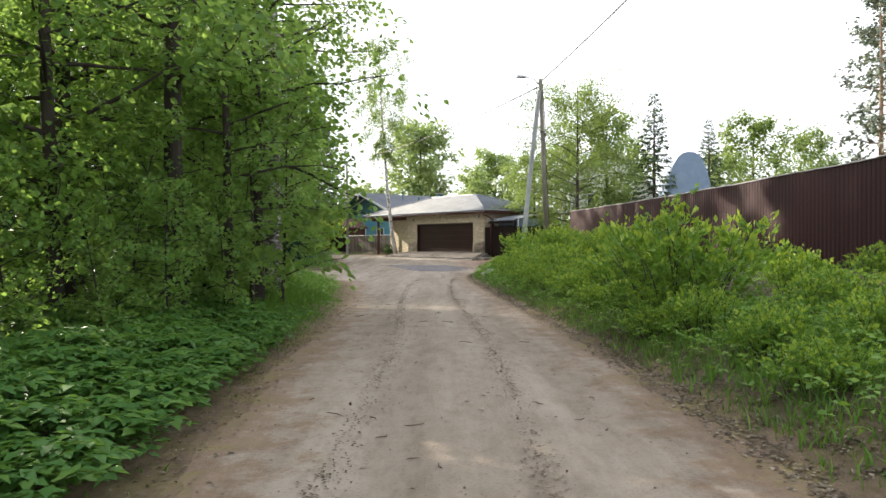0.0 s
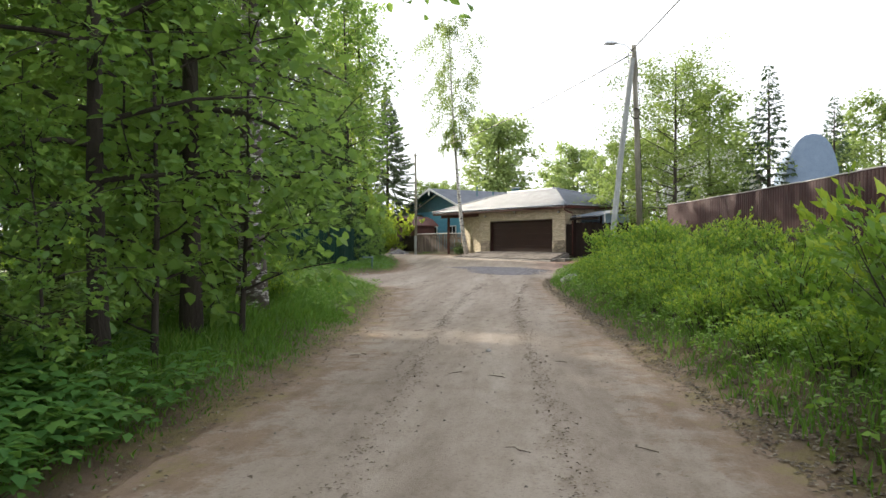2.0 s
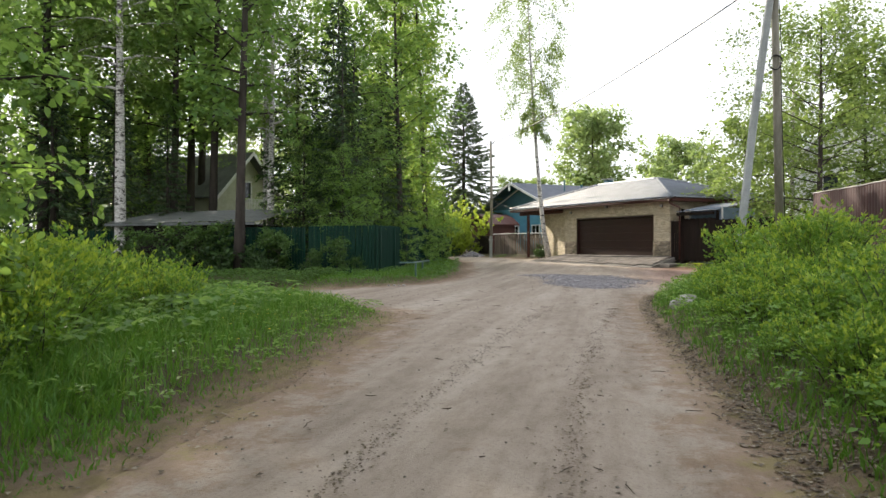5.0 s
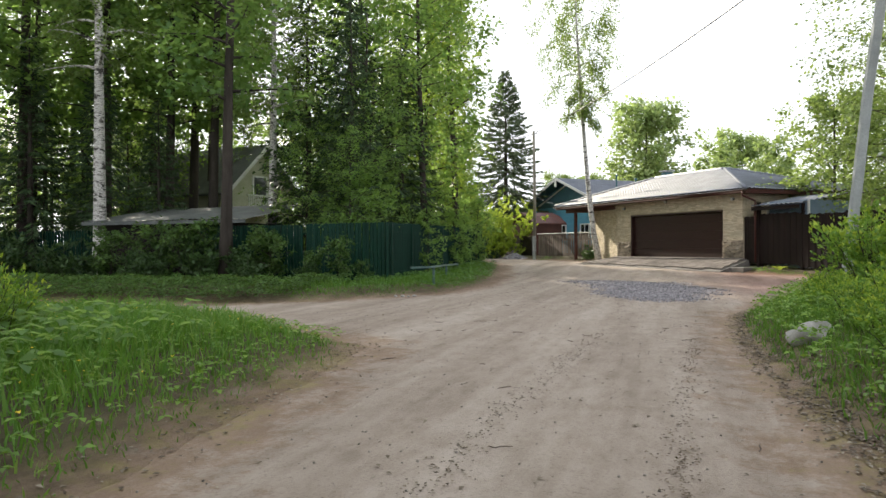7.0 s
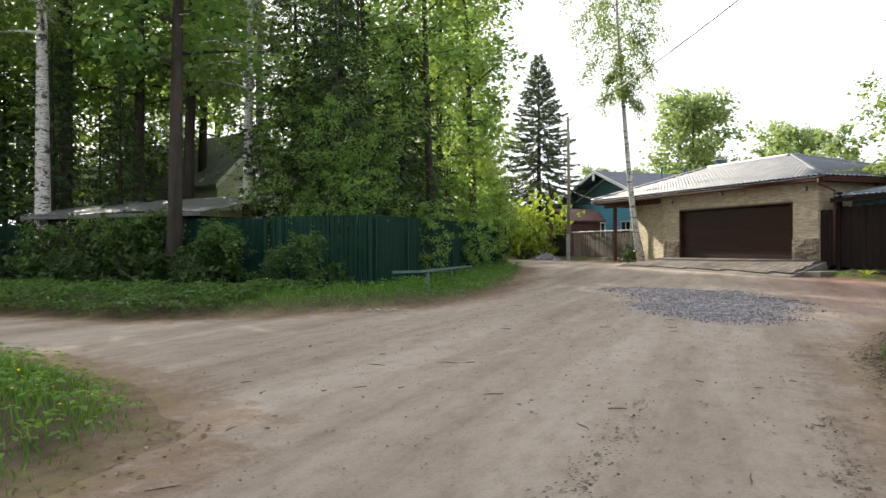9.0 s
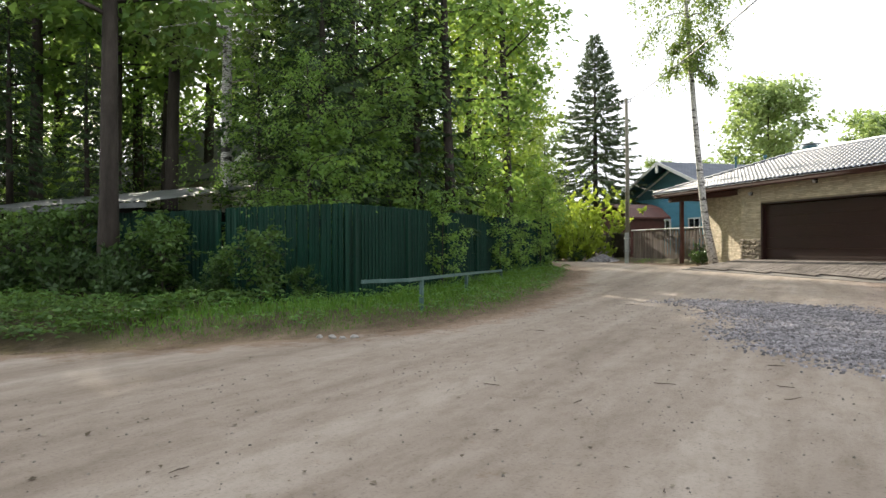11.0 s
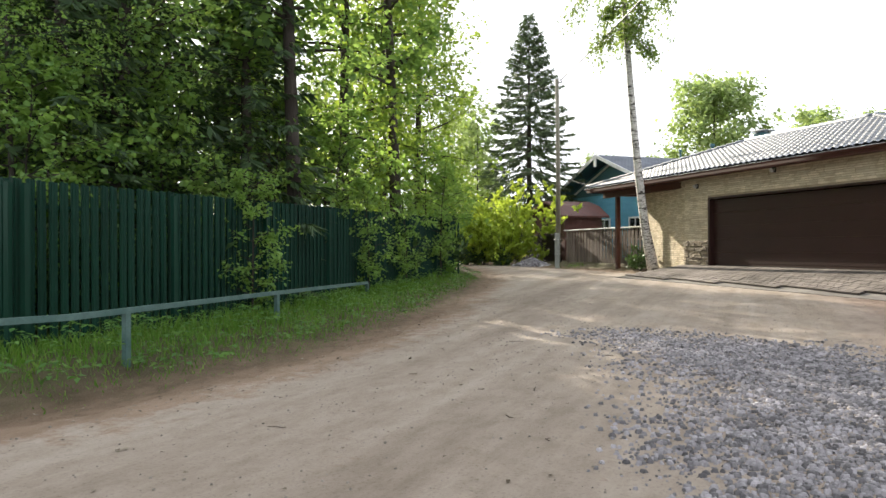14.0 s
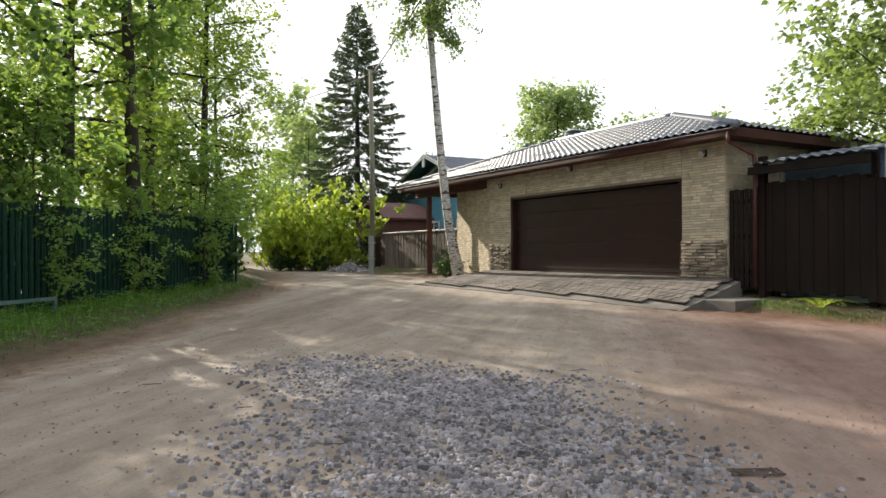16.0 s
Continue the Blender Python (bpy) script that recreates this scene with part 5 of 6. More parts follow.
lean_birch = broad("birch_tree", "slender leaning birch with drooping thin foliage", M_BIRCH, M_LEAF_BIRCH, 27, 0.105, height=20, radius=0.17, start=0.44, spread=3.9, limbs=36, twigs=10, leaves=14500, lift=1.3, sag=2.6, lean=(-1.6, -0.6), wander=0.2, fuzz=0.16, shape="vase", trunk_n=12)
garden_birch = broad("birch_tree", "tall birch with thick white trunk before the hut", M_BIRCH, M_LEAF_BIRCH, 24, 0.13, height=19, radius=0.27, start=0.42, spread=2.8, limbs=26, twigs=8, leaves=5000, lift=0.6, sag=0.6, wander=0.12, fuzz=0.2, shape="column", trunk_n=12)
mature = broad("alder_tree", "mature alder with a thick dark trunk", M_BARK, M_LEAF_ALDER, 28, 0.11, round_leaf=True, thin=2, height=14, radius=0.17, start=0.25, spread=3.0, limbs=30, twigs=8, leaves=7000, lift=0.4, sag=0.2, fuzz=0.15)
pine = broad("pine_tree", "tall pine with bare reddish trunk", M_BARK_PINE, M_PINE_HAZED, 29, 0.3, height=24, radius=0.3, start=0.25, spread=3.6, limbs=30, twigs=7, leaves=3600, lift=0.15, sag=0.1, fuzz=0.3, shape="column", long=1.6)
round_far = broad("broadleaf_tree", "round-crowned leafy tree beyond the roofs", M_BARK, M_LEAF_BIRCH, 17, 0.3, height=15, radius=0.2, start=0.16, spread=4.2, limbs=36, twigs=8, leaves=6500, thin=1, lift=0.5, sag=0.25, fuzz=0.35)
# the far trees' haze is only their pale leaf colour
far_b = broad("broadleaf_tree", "distant leafy tree with leaf colour paled for haze", M_BARK, M_LEAF_HAZED, 18, 0.5, height=16, radius=0.2, start=0.1, spread=4.0, limbs=24, twigs=6, leaves=2400, thin=0, lift=0.5, sag=0.25, fuzz=0.45, shape="column")
far_round = broad("broadleaf_tree", "dense round-crowned tree far beyond the roofs, green paled for haze", M_BARK, M_LEAF_HAZED, 23, 0.36, height=15, radius=0.2, start=0.2, spread=4.4, limbs=40, twigs=9, leaves=10000, thin=0, lift=0.55, sag=0.3, fuzz=0.4)
# fill tree whose dark leaf colour stands in for shade
under = broad("wood_tree", "leafy fill tree deep in the wood, leaves darkened as shade", M_BARK, M_LEAF_SHADED, 30, 0.2, height=9, radius=0.1, start=0.03, spread=2.7, limbs=22, twigs=7, leaves=2200, thin=0, lift=0.4, sag=0.2, fuzz=0.3, shape="column", sides=6)
near_round = broad("broadleaf_tree", "broad leafy tree behind the end of the maroon fence", M_BARK, M_LEAF_BIRCH, 36, 0.13, height=12.8, radius=0.17, start=0.1, spread=4.3, limbs=44, twigs=9, leaves=17000, thin=1, lift=0.5, sag=0.25, fuzz=0.28)
ring_tree = broad("broadleaf_tree", "tree of the distant wood with haze in its leaf colour", M_BARK, M_LEAF_HAZED, 20, 0.75, height=16, radius=0.2, start=0.08, spread=4.4, limbs=20, twigs=5, leaves=1200, lift=0.5, sag=0.25, fuzz=0.5, shape="column", thin=0)
spruce_a = spruce(21, 12.5, 2.6, "dark spruce with drooping branches")
spruce_b = spruce(22, 20, 6.0, "tall old spruce standing behind the sheds", M_NEEDLE_PALE, gap=0.34, size=1.2, dens=34)
shrub_a = bush("spirea_bush", "dense light green spirea bush", 31, 1.75, 1.2, 42, 5000, 0.044, M_LEAF_SHRUB, tip_m=M_LEAF_TIP, lobes=8)
shrub_b = bush("spirea_bush", "low spreading light green bush", 32, 1.15, 1.2, 40, 4000, 0.041, M_LEAF_SHRUB, tip_m=M_LEAF_TIP, lobes=9)
# bush leaves carry painted shade in their colour
shrub_c = bush("bramble_bush", "loose broad-leaved bush with long shoots", 33, 1.3, 1.0, 18, 900, 0.1, M_LEAF_SHADED)
pale = bush("golden_bush", "wide pale yellow-green bush", 34, 4.2, 2.6, 60, 6500, 0.13, M_LEAF_PALE)


def rndr(seed):
    return random.Random(seed)


def left_wood():
    r = rndr(41)
    big = [(-4.14, 10.85, mature, 1.0), (-3.6, 13.6, edge_a, 1.05), (-5.4, 18.4, edge_a, 0.8), (-3.5, 11.6, edge_a, 0.8), (-6.23, 11.46, edge_b, 1.0), (-5.2, 9.4, edge_a, 0.95), (-6.2, 16.8, edge_b, 0.95), (-6.4, 6.0, edge_a, 0.8),
           (-6.3, 7.0, edge_b, 0.95), (-7.6, 9.5, edge_b, 1.0), (-7.4, 14.2, edge_a, 1.0), (-8.3, 17.6, edge_b, 1.0), (-6.6, 4.0, edge_a, 1.0),
           (-10.8, 7.2, edge_a, 1.1), (-8.6, 1.2, edge_b, 1.0), 
           (-5.0, -3.0, edge_a, 1.0), (-12.5, 3.0, edge_b, 1.1)]
    for x, y, s, k in big:
        plant(s, x, y, k, r.uniform(0, 360), (r.uniform(-3, 3), r.uniform(-3, 3)), group="trees of the roadside wood")
    for x, y in ((-3.3, 12.2), (-3.3, 14.4), (-4.6, 10.2), (-4.9, 14.4), (-5.2, 17.6), (-5.6, 9.0), (-5.8, 16.8),
                 (-6.8, 12.2), (-7.2, 18.4), (-8.8, 12.0), (-9.2, 15.0), (-5.6, 5.2), (-7.8, 19.6), (-9.8, 9.6), (-8.2, 5.6)):
        plant(sapling, x, y, r.uniform(0.75, 1.25), r.uniform(0, 360), (r.uniform(-6, 6), r.uniform(-4, 8)), group="saplings of the roadside wood")
    for x, y, k in ((-3.5, 9.0, 0.5), (-3.8, 7.9, 0.45), (-3.25, 10.5, 0.55), (-4.5, 7.0, 0.55), (-4.3, 9.3, 0.7), (-4.4, 17.4, 0.7), (-5.0, 18.2, 0.8)):
        plant(sapling, x, y, k, r.uniform(0, 360), (r.uniform(-5, 5), r.uniform(0, 9)), group="saplings of the roadside wood")
    # added fill: dark-coloured leaves paint the shaded interior of the wood
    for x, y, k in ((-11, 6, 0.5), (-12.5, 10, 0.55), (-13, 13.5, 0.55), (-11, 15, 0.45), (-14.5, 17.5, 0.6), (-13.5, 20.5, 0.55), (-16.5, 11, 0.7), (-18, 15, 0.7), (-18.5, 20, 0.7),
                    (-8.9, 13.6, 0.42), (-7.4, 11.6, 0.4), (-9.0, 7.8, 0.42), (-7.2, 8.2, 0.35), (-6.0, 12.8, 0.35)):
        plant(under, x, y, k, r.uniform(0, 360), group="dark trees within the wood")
    # old birch with peeling trunk near the corner
    plant(old_birch, -4.0, 16.5, 0.95, 40, group="birches")


def garden_wood():
    r = rndr(42)
    plant(garden_birch, -20.65, 39.8, 1.0, 200, group="birches")
    for x, y, s, k in [(-14.15, 38.6, tall, 1.12), (-15.3, 43.2, birch, 0.9), (-19.5, 45, tall, 1.28), (-23.5, 43, tall, 1.28), (-22.5, 47.5, tall, 1.41), (-17.5, 47, birch, 1.0),
                       (-26, 41, tall, 1.41), (-29, 44, tall_b, 1.41), (-27, 50, tall, 1.41), (-32, 39, tall_b, 1.41), (-25.5, 36.6, tall, 1.00), (-30.5, 35.5, tall, 1.10), (-36, 44, tall_b, 1.54),
                       (-33, 50, tall_b, 1.54), (-14.5, 50, tall_b, 1.00), (-13.4, 48.8, tall_b, 1.25), (-11.9, 52, sun_tinted, 1.25), (-13.5, 57.4, sun_tinted, 1.2), (-13.8, 61, sun_tinted, 1.15),
                       (-11.6, 43.8, edge_b, 0.9), (-15.5, 65, sun_tinted, 0.85), (-10.1, 47.2, tall, 0.95), (-10.3, 52.4, tall, 1.0), (-18.8, 66.2, sun_tinted, 1.05), (-30.5, 53.5, under, 1.3), (-27.5, 49.2, under, 0.9),
                       (-27, 56, tall_b, 1.41), (-24.5, 51.5, tall, 1.41), (-30, 48.5, tall, 1.54), (-38, 52, tall_b, 1.3), (-21.2, 44.2, tall, 1.22), (-40, 33, far_b, 1.2), (-42, 42, far_b, 1.2)]:
        plant(s, x, y, k, r.uniform(0, 360), (r.uniform(-2, 2), r.uniform(-2, 2)), group="trees behind the green fence")
    for x, y, k in ((-12.4, 44.6, 1.05), (-15.3, 46.2, 1.0), (-11.0, 46.6, 0.85), (-11.3, 42.4, 0.8), (-22.2, 41.4, 0.75), (-24.6, 40.2, 0.8)):
        plant(spruce_a, x, y, k, r.uniform(0, 360), group="garden spruces")
    for x, y, k in ((-11.0, 42, 1.0), (-10.9, 47.4, 1.1), (-11.2, 53, 1.0), (-9.6, 51.5, 0.6), (-10.0, 54.8, 0.85), (-11.4, 58.2, 0.8), (-8.95, 44.2, 0.6), (-9.3, 48.9, 0.65), (-12.2, 60.2, 0.8), (-10.6, 41.3, 0.9), (-10.6, 49.6, 1.1), (-10.9, 55.6, 1.1), (-10.7, 44.0, 1.0)):
        plant(sapling, x, y, k, r.uniform(0, 360), group="saplings along the green fence")
    for x, y, s, k in ((-13, 42, edge_a, 0.6), (-25, 46, edge_a, 0.8), (-28.5, 39.5, edge_b, 0.8), (-31, 47, edge_b, 0.8), (-36, 37, far_b, 0.6),
                       (-24, 54, edge_b, 0.7), (-16.2, 53, edge_a, 0.8), (-30, 54, edge_b, 0.9), (-34, 42.5, spruce_a, 0.9), (-27.5, 43.5, spruce_a, 0.8), (-20.3, 42.6, spruce_a, 0.6), (-44, 36, far_b, 0.8),
                       (-29, 33.5 + 3.5, edge_a, 0.7)):
        plant(s, x, y, k, r.uniform(0, 360), group="trees behind the green fence")
    for x, y, k, s in ((-11.4, 43.5, 0.66, edge_b), (-11.9, 48.8, 0.72, edge_a), (-10.9, 41.4, 0.55, edge_a)):
        plant(s, x, y, k, r.uniform(0, 360), (3, 4), group="trees behind the green fence")
    # more added fill with shade in the leaf colour, behind the fence
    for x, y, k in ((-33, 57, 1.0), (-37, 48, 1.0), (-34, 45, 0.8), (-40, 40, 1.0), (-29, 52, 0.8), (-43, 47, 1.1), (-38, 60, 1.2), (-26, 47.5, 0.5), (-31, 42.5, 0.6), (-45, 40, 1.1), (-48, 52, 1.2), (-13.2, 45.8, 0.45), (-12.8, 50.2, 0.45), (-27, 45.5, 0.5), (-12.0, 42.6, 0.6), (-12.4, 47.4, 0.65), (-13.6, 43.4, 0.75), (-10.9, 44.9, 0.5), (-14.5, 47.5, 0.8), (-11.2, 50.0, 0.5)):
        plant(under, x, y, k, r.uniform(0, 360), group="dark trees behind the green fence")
    for i in range(9):
        plant(shrub_c, -10.4 - 0.1 * i, 41.2 + 2.0 * i, 1.5, i * 77, group="bushes inside the green fence")
    # bushes before the fence
    for x, y, k, s in ((-10.0, 38.7, 0.8, sapling_low), (-10.9, 38.6, 0.55, sapling_low), (-12.4, 38.5, 0.9, sapling_low), (-13.2, 38.4, 0.9, shrub_c), (-14.8, 38.2, 1.1, shrub_c), (-15.8, 38.3, 1.05, sapling_low), (-16.8, 38.2, 1.0, shrub_c), (-18.4, 38.0, 1.0, sapling_low), (-19.4, 38.4, 1.0, shrub_c), (-10.9, 38.2, 0.5, shrub_c), (-15.0, 38.7, 1.15, sapling_low), (-17.2, 38.6, 1.1, sapling_low), (-13.0, 38.9, 1.0, sapling_low),
                       (-20, 37.4, 1.0, shrub_c), (-22.3, 37.2, 1.3, shrub_c), (-24, 36.8, 1.5, shrub_c), (-9.4, 39.2, 0.4, sapling_low), (-12.6, 37.6, 0.7, shrub_c), (-16.2, 37.0, 0.8, shrub_c), (-26, 36, 1.6, shrub_c)):
        plant(s, x, y, k, r.uniform(0, 360), group="bushes before the green fence")


def right_side():
    r = rndr(43)
    for x, y, s, k in [(3.85, 10.5, shrub_a, 1.2), (4.7, 8.4, shrub_b, 0.85), (5.4, 10.4, shrub_b, 0.95), (4.5, 12.4, shrub_a, 0.85), (5.9, 7.4, shrub_b, 0.90), (4.3, 6.6, shrub_b, 0.75), (5.4, 5.2, shrub_b, 0.80),
                       (6.8, 9.2, shrub_b, 0.90), (3.9, 14.4, shrub_b, 1.22), (3.5, 16.2, shrub_b, 1.00), (4.7, 16.4, shrub_a, 0.71), (6.3, 12.6, shrub_b, 1.00), (3.2, 18.4, shrub_b, 1.00), (4.4, 18.8, shrub_a, 0.71),
                       (3.3, 20.6, shrub_a, 0.98), (3.0, 22.8, shrub_b, 1.00), (4.3, 23.4, shrub_a, 0.75), (5.8, 19.6, shrub_a, 1.22), (2.9, 25.2, shrub_b, 1.00), (4.1, 25.8, shrub_a, 0.75), (3.0, 27.4, shrub_b, 1.22),
                       (5.7, 26.2, shrub_a, 1.05), (3.4, 30.0, shrub_b, 0.75), (4.7, 30.8, shrub_a, 1.22), (5.4, 33.4, shrub_a, 1.10), (4.0, 34.6, shrub_a, 1.12), (4.6, 35.0, shrub_b, 0.75), (6.0, 36.0, shrub_a, 1.22), (6.9, 39.4, shrub_a, 1.16),
                       (7.2, 33, shrub_a, 0.83), (7.3, 29, shrub_a, 1.22), (7.8, 18, shrub_b, 1.05), (8.3, 13, shrub_b, 1.10), (8.2, 7.5, shrub_b, 1.00), (7.4, 4.0, shrub_b, 1.00), (7.2, 42.2, shrub_b, 1.05),
                       (6.6, 0.5, shrub_b, 1.00)]:
        k *= 0.78 if x > 4.2 and y < 12 else 0.72 if x > 4.2 and y < 20 else 0.84 if y < 29 and y != 10.5 else 1.0
        plant(s, x + r.uniform(-0.15, 0.15), y, k * r.uniform(0.92, 1.06), r.uniform(0, 360), group="roadside spirea bushes")
    for x, y, k in ((3.15, 10.0, 0.62), (3.35, 8.7, 0.6), (3.2, 11.9, 0.62), (3.4, 7.0, 0.55), (2.9, 14.8, 0.6), (2.75, 17.4, 0.6), (2.6, 20.0, 0.62), (2.5, 23.6, 0.6), (2.5, 26.2, 0.6), (2.7, 29.0, 0.65),
                    (2.9, 9.4, 0.42), (2.85, 12.9, 0.45), (2.75, 16.1, 0.45), (2.45, 18.7, 0.45), (2.35, 21.6, 0.45), (2.25, 25.0, 0.45), (2.45, 27.8, 0.45), (2.6, 31.2, 0.5), (2.95, 33.2, 0.55), (3.1, 5.6, 0.45)):
        plant(shrub_b, x, y, k, x * 900, group="roadside spirea bushes")
    plant(pine, 37.5, 60.0, 1.0, 60, group="trees beyond the maroon fence")
    plant(birch, 9.3, 54.2, 0.7, 130, group="birches")
    plant(near_round, 9.4, 49.4, 1.0, 30, group="trees beyond the maroon fence")
    plant(round_far, 12.3, 52.5, 0.74, 140, group="trees beyond the maroon fence")
    plant(round_far, 7.2, 55.5, 0.55, 250, group="trees beyond the maroon fence")
    plant(spruce_a, 14.9, 49.4, 0.97, 10, group="trees beyond the maroon fence")
    plant(spruce_a, 20.5, 54.0, 0.85, 70, group="trees beyond the maroon fence")
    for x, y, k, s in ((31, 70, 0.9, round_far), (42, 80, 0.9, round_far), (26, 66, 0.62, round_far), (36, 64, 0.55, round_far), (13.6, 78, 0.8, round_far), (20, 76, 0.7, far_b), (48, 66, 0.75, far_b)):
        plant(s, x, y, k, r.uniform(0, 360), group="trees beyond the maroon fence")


def far_trees():
    r = rndr(44)
    plant(lean_birch, -4.14, 61.19, 1.0, 0, z=0.45, group="birches")
    plant(spruce_b, -14.5, 80.5, 0.84, 0, group="distant trees")
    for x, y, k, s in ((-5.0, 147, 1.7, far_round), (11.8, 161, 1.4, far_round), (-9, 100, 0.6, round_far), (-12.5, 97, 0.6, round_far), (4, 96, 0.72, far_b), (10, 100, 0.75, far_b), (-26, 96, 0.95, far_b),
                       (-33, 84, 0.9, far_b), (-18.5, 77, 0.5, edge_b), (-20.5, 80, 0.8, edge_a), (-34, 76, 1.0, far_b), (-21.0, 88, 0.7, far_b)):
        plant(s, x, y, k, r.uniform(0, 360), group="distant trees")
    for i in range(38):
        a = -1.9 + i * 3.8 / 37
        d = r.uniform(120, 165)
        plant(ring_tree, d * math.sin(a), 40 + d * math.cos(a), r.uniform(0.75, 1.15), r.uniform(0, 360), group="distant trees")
    plant(pale, -13.4, 72.0, 1.3, 20)
    plant(pale, -15.6, 72.8, 1.2, 200)
    plant(shrub_c, -13.2, 70.6, 0.8, 20, group="bushes by the gravel heap")
    plant(shrub_c, -15.2, 71.0, 1.0, 120, group="bushes by the gravel heap")
    plant(shrub_c, -5.0, 63.2, 0.75, 50, group="bushes by the gravel heap")


left_wood()
garden_wood()
right_side()
far_trees()
for x, y, k in ((-6.7, 21.4, 0.95), (-7.8, 22.6, 1.0), (-9.2, 23.0, 1.05), (-10.4, 24.4, 1.0), (-6.0, 20.6, 0.7), (-11.8, 25.6, 1.1), (-13.4, 26.4, 1.1), (-8.8, 21.2, 1.1), (-10.8, 22.4, 1.2), (-13, 23.5, 1.3), (-15.5, 26.6, 1.2), (-7.1, 24.2, 0.72), (-8.6, 24.7, 0.85), (-6.2, 23.0, 0.6), (-4.7, 18.8, 0.7), (-5.4, 19.7, 0.85), (-4.3, 17.9, 0.5), (-6.3, 19.0, 1.0)):
    plant(shrub_a, x, y, k, x * 70, group="bushes on the grassy corner")


# ---- low plants ----
def scatter(seed, n, x0, x1, y0, y1, test):
    rng = np.random.RandomState(seed)
    x, y = rng.uniform(x0, x1, n), rng.uniform(y0, y1, n)
    d = lane_dist(x, y)
    ok = test(x, y, d, rng)
    return x[ok], y[ok], rng


def grass(name, label, seed, n, area, test, h, material=M_GRASS, zf=ground_z, least=0.22):
    x, y, rng = scatter(seed, n, *area, test)
    k = len(x)
    z = zf(x, y)
    a = rng.uniform(0, 2 * math.pi, k)
    clump = 0.65 + 0.5 * (wave(x, y, 2.1, 0.7) * 0.5 + 0.5)
    hh = h * clump * rng.uniform(0.45, 1.2, k) * np.clip(-lane_dist(x, y) / 1.8, least, 1)
    w = rng.uniform(0.004, 0.0095, k) * (1 + hh)
    bend = rng.uniform(0.15, 0.75, k) * hh
    b = rng.uniform(0, 2 * math.pi, k)
    P = np.stack([x, y, z - 0.03], 1)
    W = np.stack([np.cos(a) * w, np.sin(a) * w, 0 * w], 1)
    mid = P + np.stack([np.cos(b) * bend * 0.3, np.sin(b) * bend * 0.3, hh * 0.6], 1)
    tip = P + np.stack([np.cos(b) * bend, np.sin(b) * bend, hh * (1 - 0.1 * bend / (hh + 1e-6))], 1)
    v = np.stack([P - W, P + W, mid + W * 0.8, mid - W * 0.8, tip + W * 0.1, tip - W * 0.1], 1).reshape(-1, 3)
    i = np.arange(k)[:, None] * 6
    q = np.concatenate([i + np.array([[0, 1, 2, 3]]), i + np.array([[3, 2, 4, 5]])], 0)
    tagged(new(name, mesh_np(name, v, q, material)), label, "grass", kind="stuff")


def herbs(name, label, seed, n, area, test, h, leaf, material, flat=0.75, star=3):
    x, y, rng = scatter(seed, n, *area, test)
    k = len(x)
    z = ground_z(x, y)
    top = h * (0.35 + 0.65 * rng.rand(k) ** 0.6) * (0.7 + 0.5 * (wave(x, y, 1.7, 3.0) * 0.5 + 0.5))
    C, D = [], []
    a0 = rng.uniform(0, 2 * math.pi, k)
    for j in range(star):
        aa = a0 + j * 2 * math.pi / star + rng.uniform(-0.3, 0.3, k)
        out = np.stack([np.cos(aa), np.sin(aa), np.zeros(k)], 1)
        C.append(np.stack([x, y, z + top + rng.uniform(-0.02, 0.02, k)], 1) + out * leaf * 0.75)
        D.append(out * 2.2)
    v, q = leaf_quads(np.concatenate(C), leaf, rng, flat, 1.55, 0.25, np.concatenate(D))
    tagged(new(name, mesh_np(name, v, q, material)), label, "plants", kind="stuff")


herbs("ground_elder", "knee-high carpet of ground elder under the trees", 51, 13000, (-6.5, -1.5, 0.5, 12),
      lambda x, y, d, r: (d < -0.35 + 0.25 * r.rand(len(x))) & (r.rand(len(x)) < np.clip(1.25 + (x + 2) * 0.16, 0.25, 1) * np.clip((12 - y) / 3, 0, 1)), 0.4, 0.075, M_LEAF_HERB, star=5)
herbs("undergrowth", "sparse low plants on the shady forest floor", 52, 9000, (-20, -4, 0, 26), lambda x, y, d, r: d < -1.5, 0.5, 0.1, M_LEAF_ALDER)
herbs("verge_herbs", "low broad-leaved weeds in the verge", 53, 20000, (1.0, 6.5, 0, 44), lambda x, y, d, r: (d < -0.22 - 0.2 * r.rand(len(x))) & (r.rand(len(x)) < 0.7), 0.36, 0.045, M_LEAF_SHRUB, 0.5)
herbs("fence_herbs", "low weeds along the green fence", 54, 14000, (-24, -6, 33, 58), lambda x, y, d, r: (d < -0.35) & (d > -5.0) & (r.rand(len(x)) < 0.6), 0.3, 0.06, M_LEAF_HERB)
herbs("shade_herbs", "dark low nettles spilling onto the side lane", 56, 16000, (-26, -9.5, 32, 39), lambda x, y, d, r: (d < -0.02 - 0.2 * r.rand(len(x))) & (d > -2.6), 0.34, 0.065, M_LEAF_MID, 0.6)
herbs("corner_herbs", "clover and weeds on the grassy corner", 55, 10000, (-16, -3, 18, 30), lambda x, y, d, r: (d < -0.3) & (r.rand(len(x)) < 0.5), 0.22, 0.05, M_LEAF_SHRUB)
grass("corner_grass", "lush uncut grass on the corner of the lanes", 61, 42000, (-13, -2.4, 17.5, 30.2), lambda x, y, d, r: d < -0.12 - 0.45 * r.rand(len(x)), 0.42)
grass("verge_grass", "tufted grass along the lane under the bushes", 62, 72000, (1, 4.6, 0, 42), lambda x, y, d, r: (d < -0.15 - 0.5 * r.rand(len(x)) ** 2) & (d > -2.6), 0.36, least=0.5)
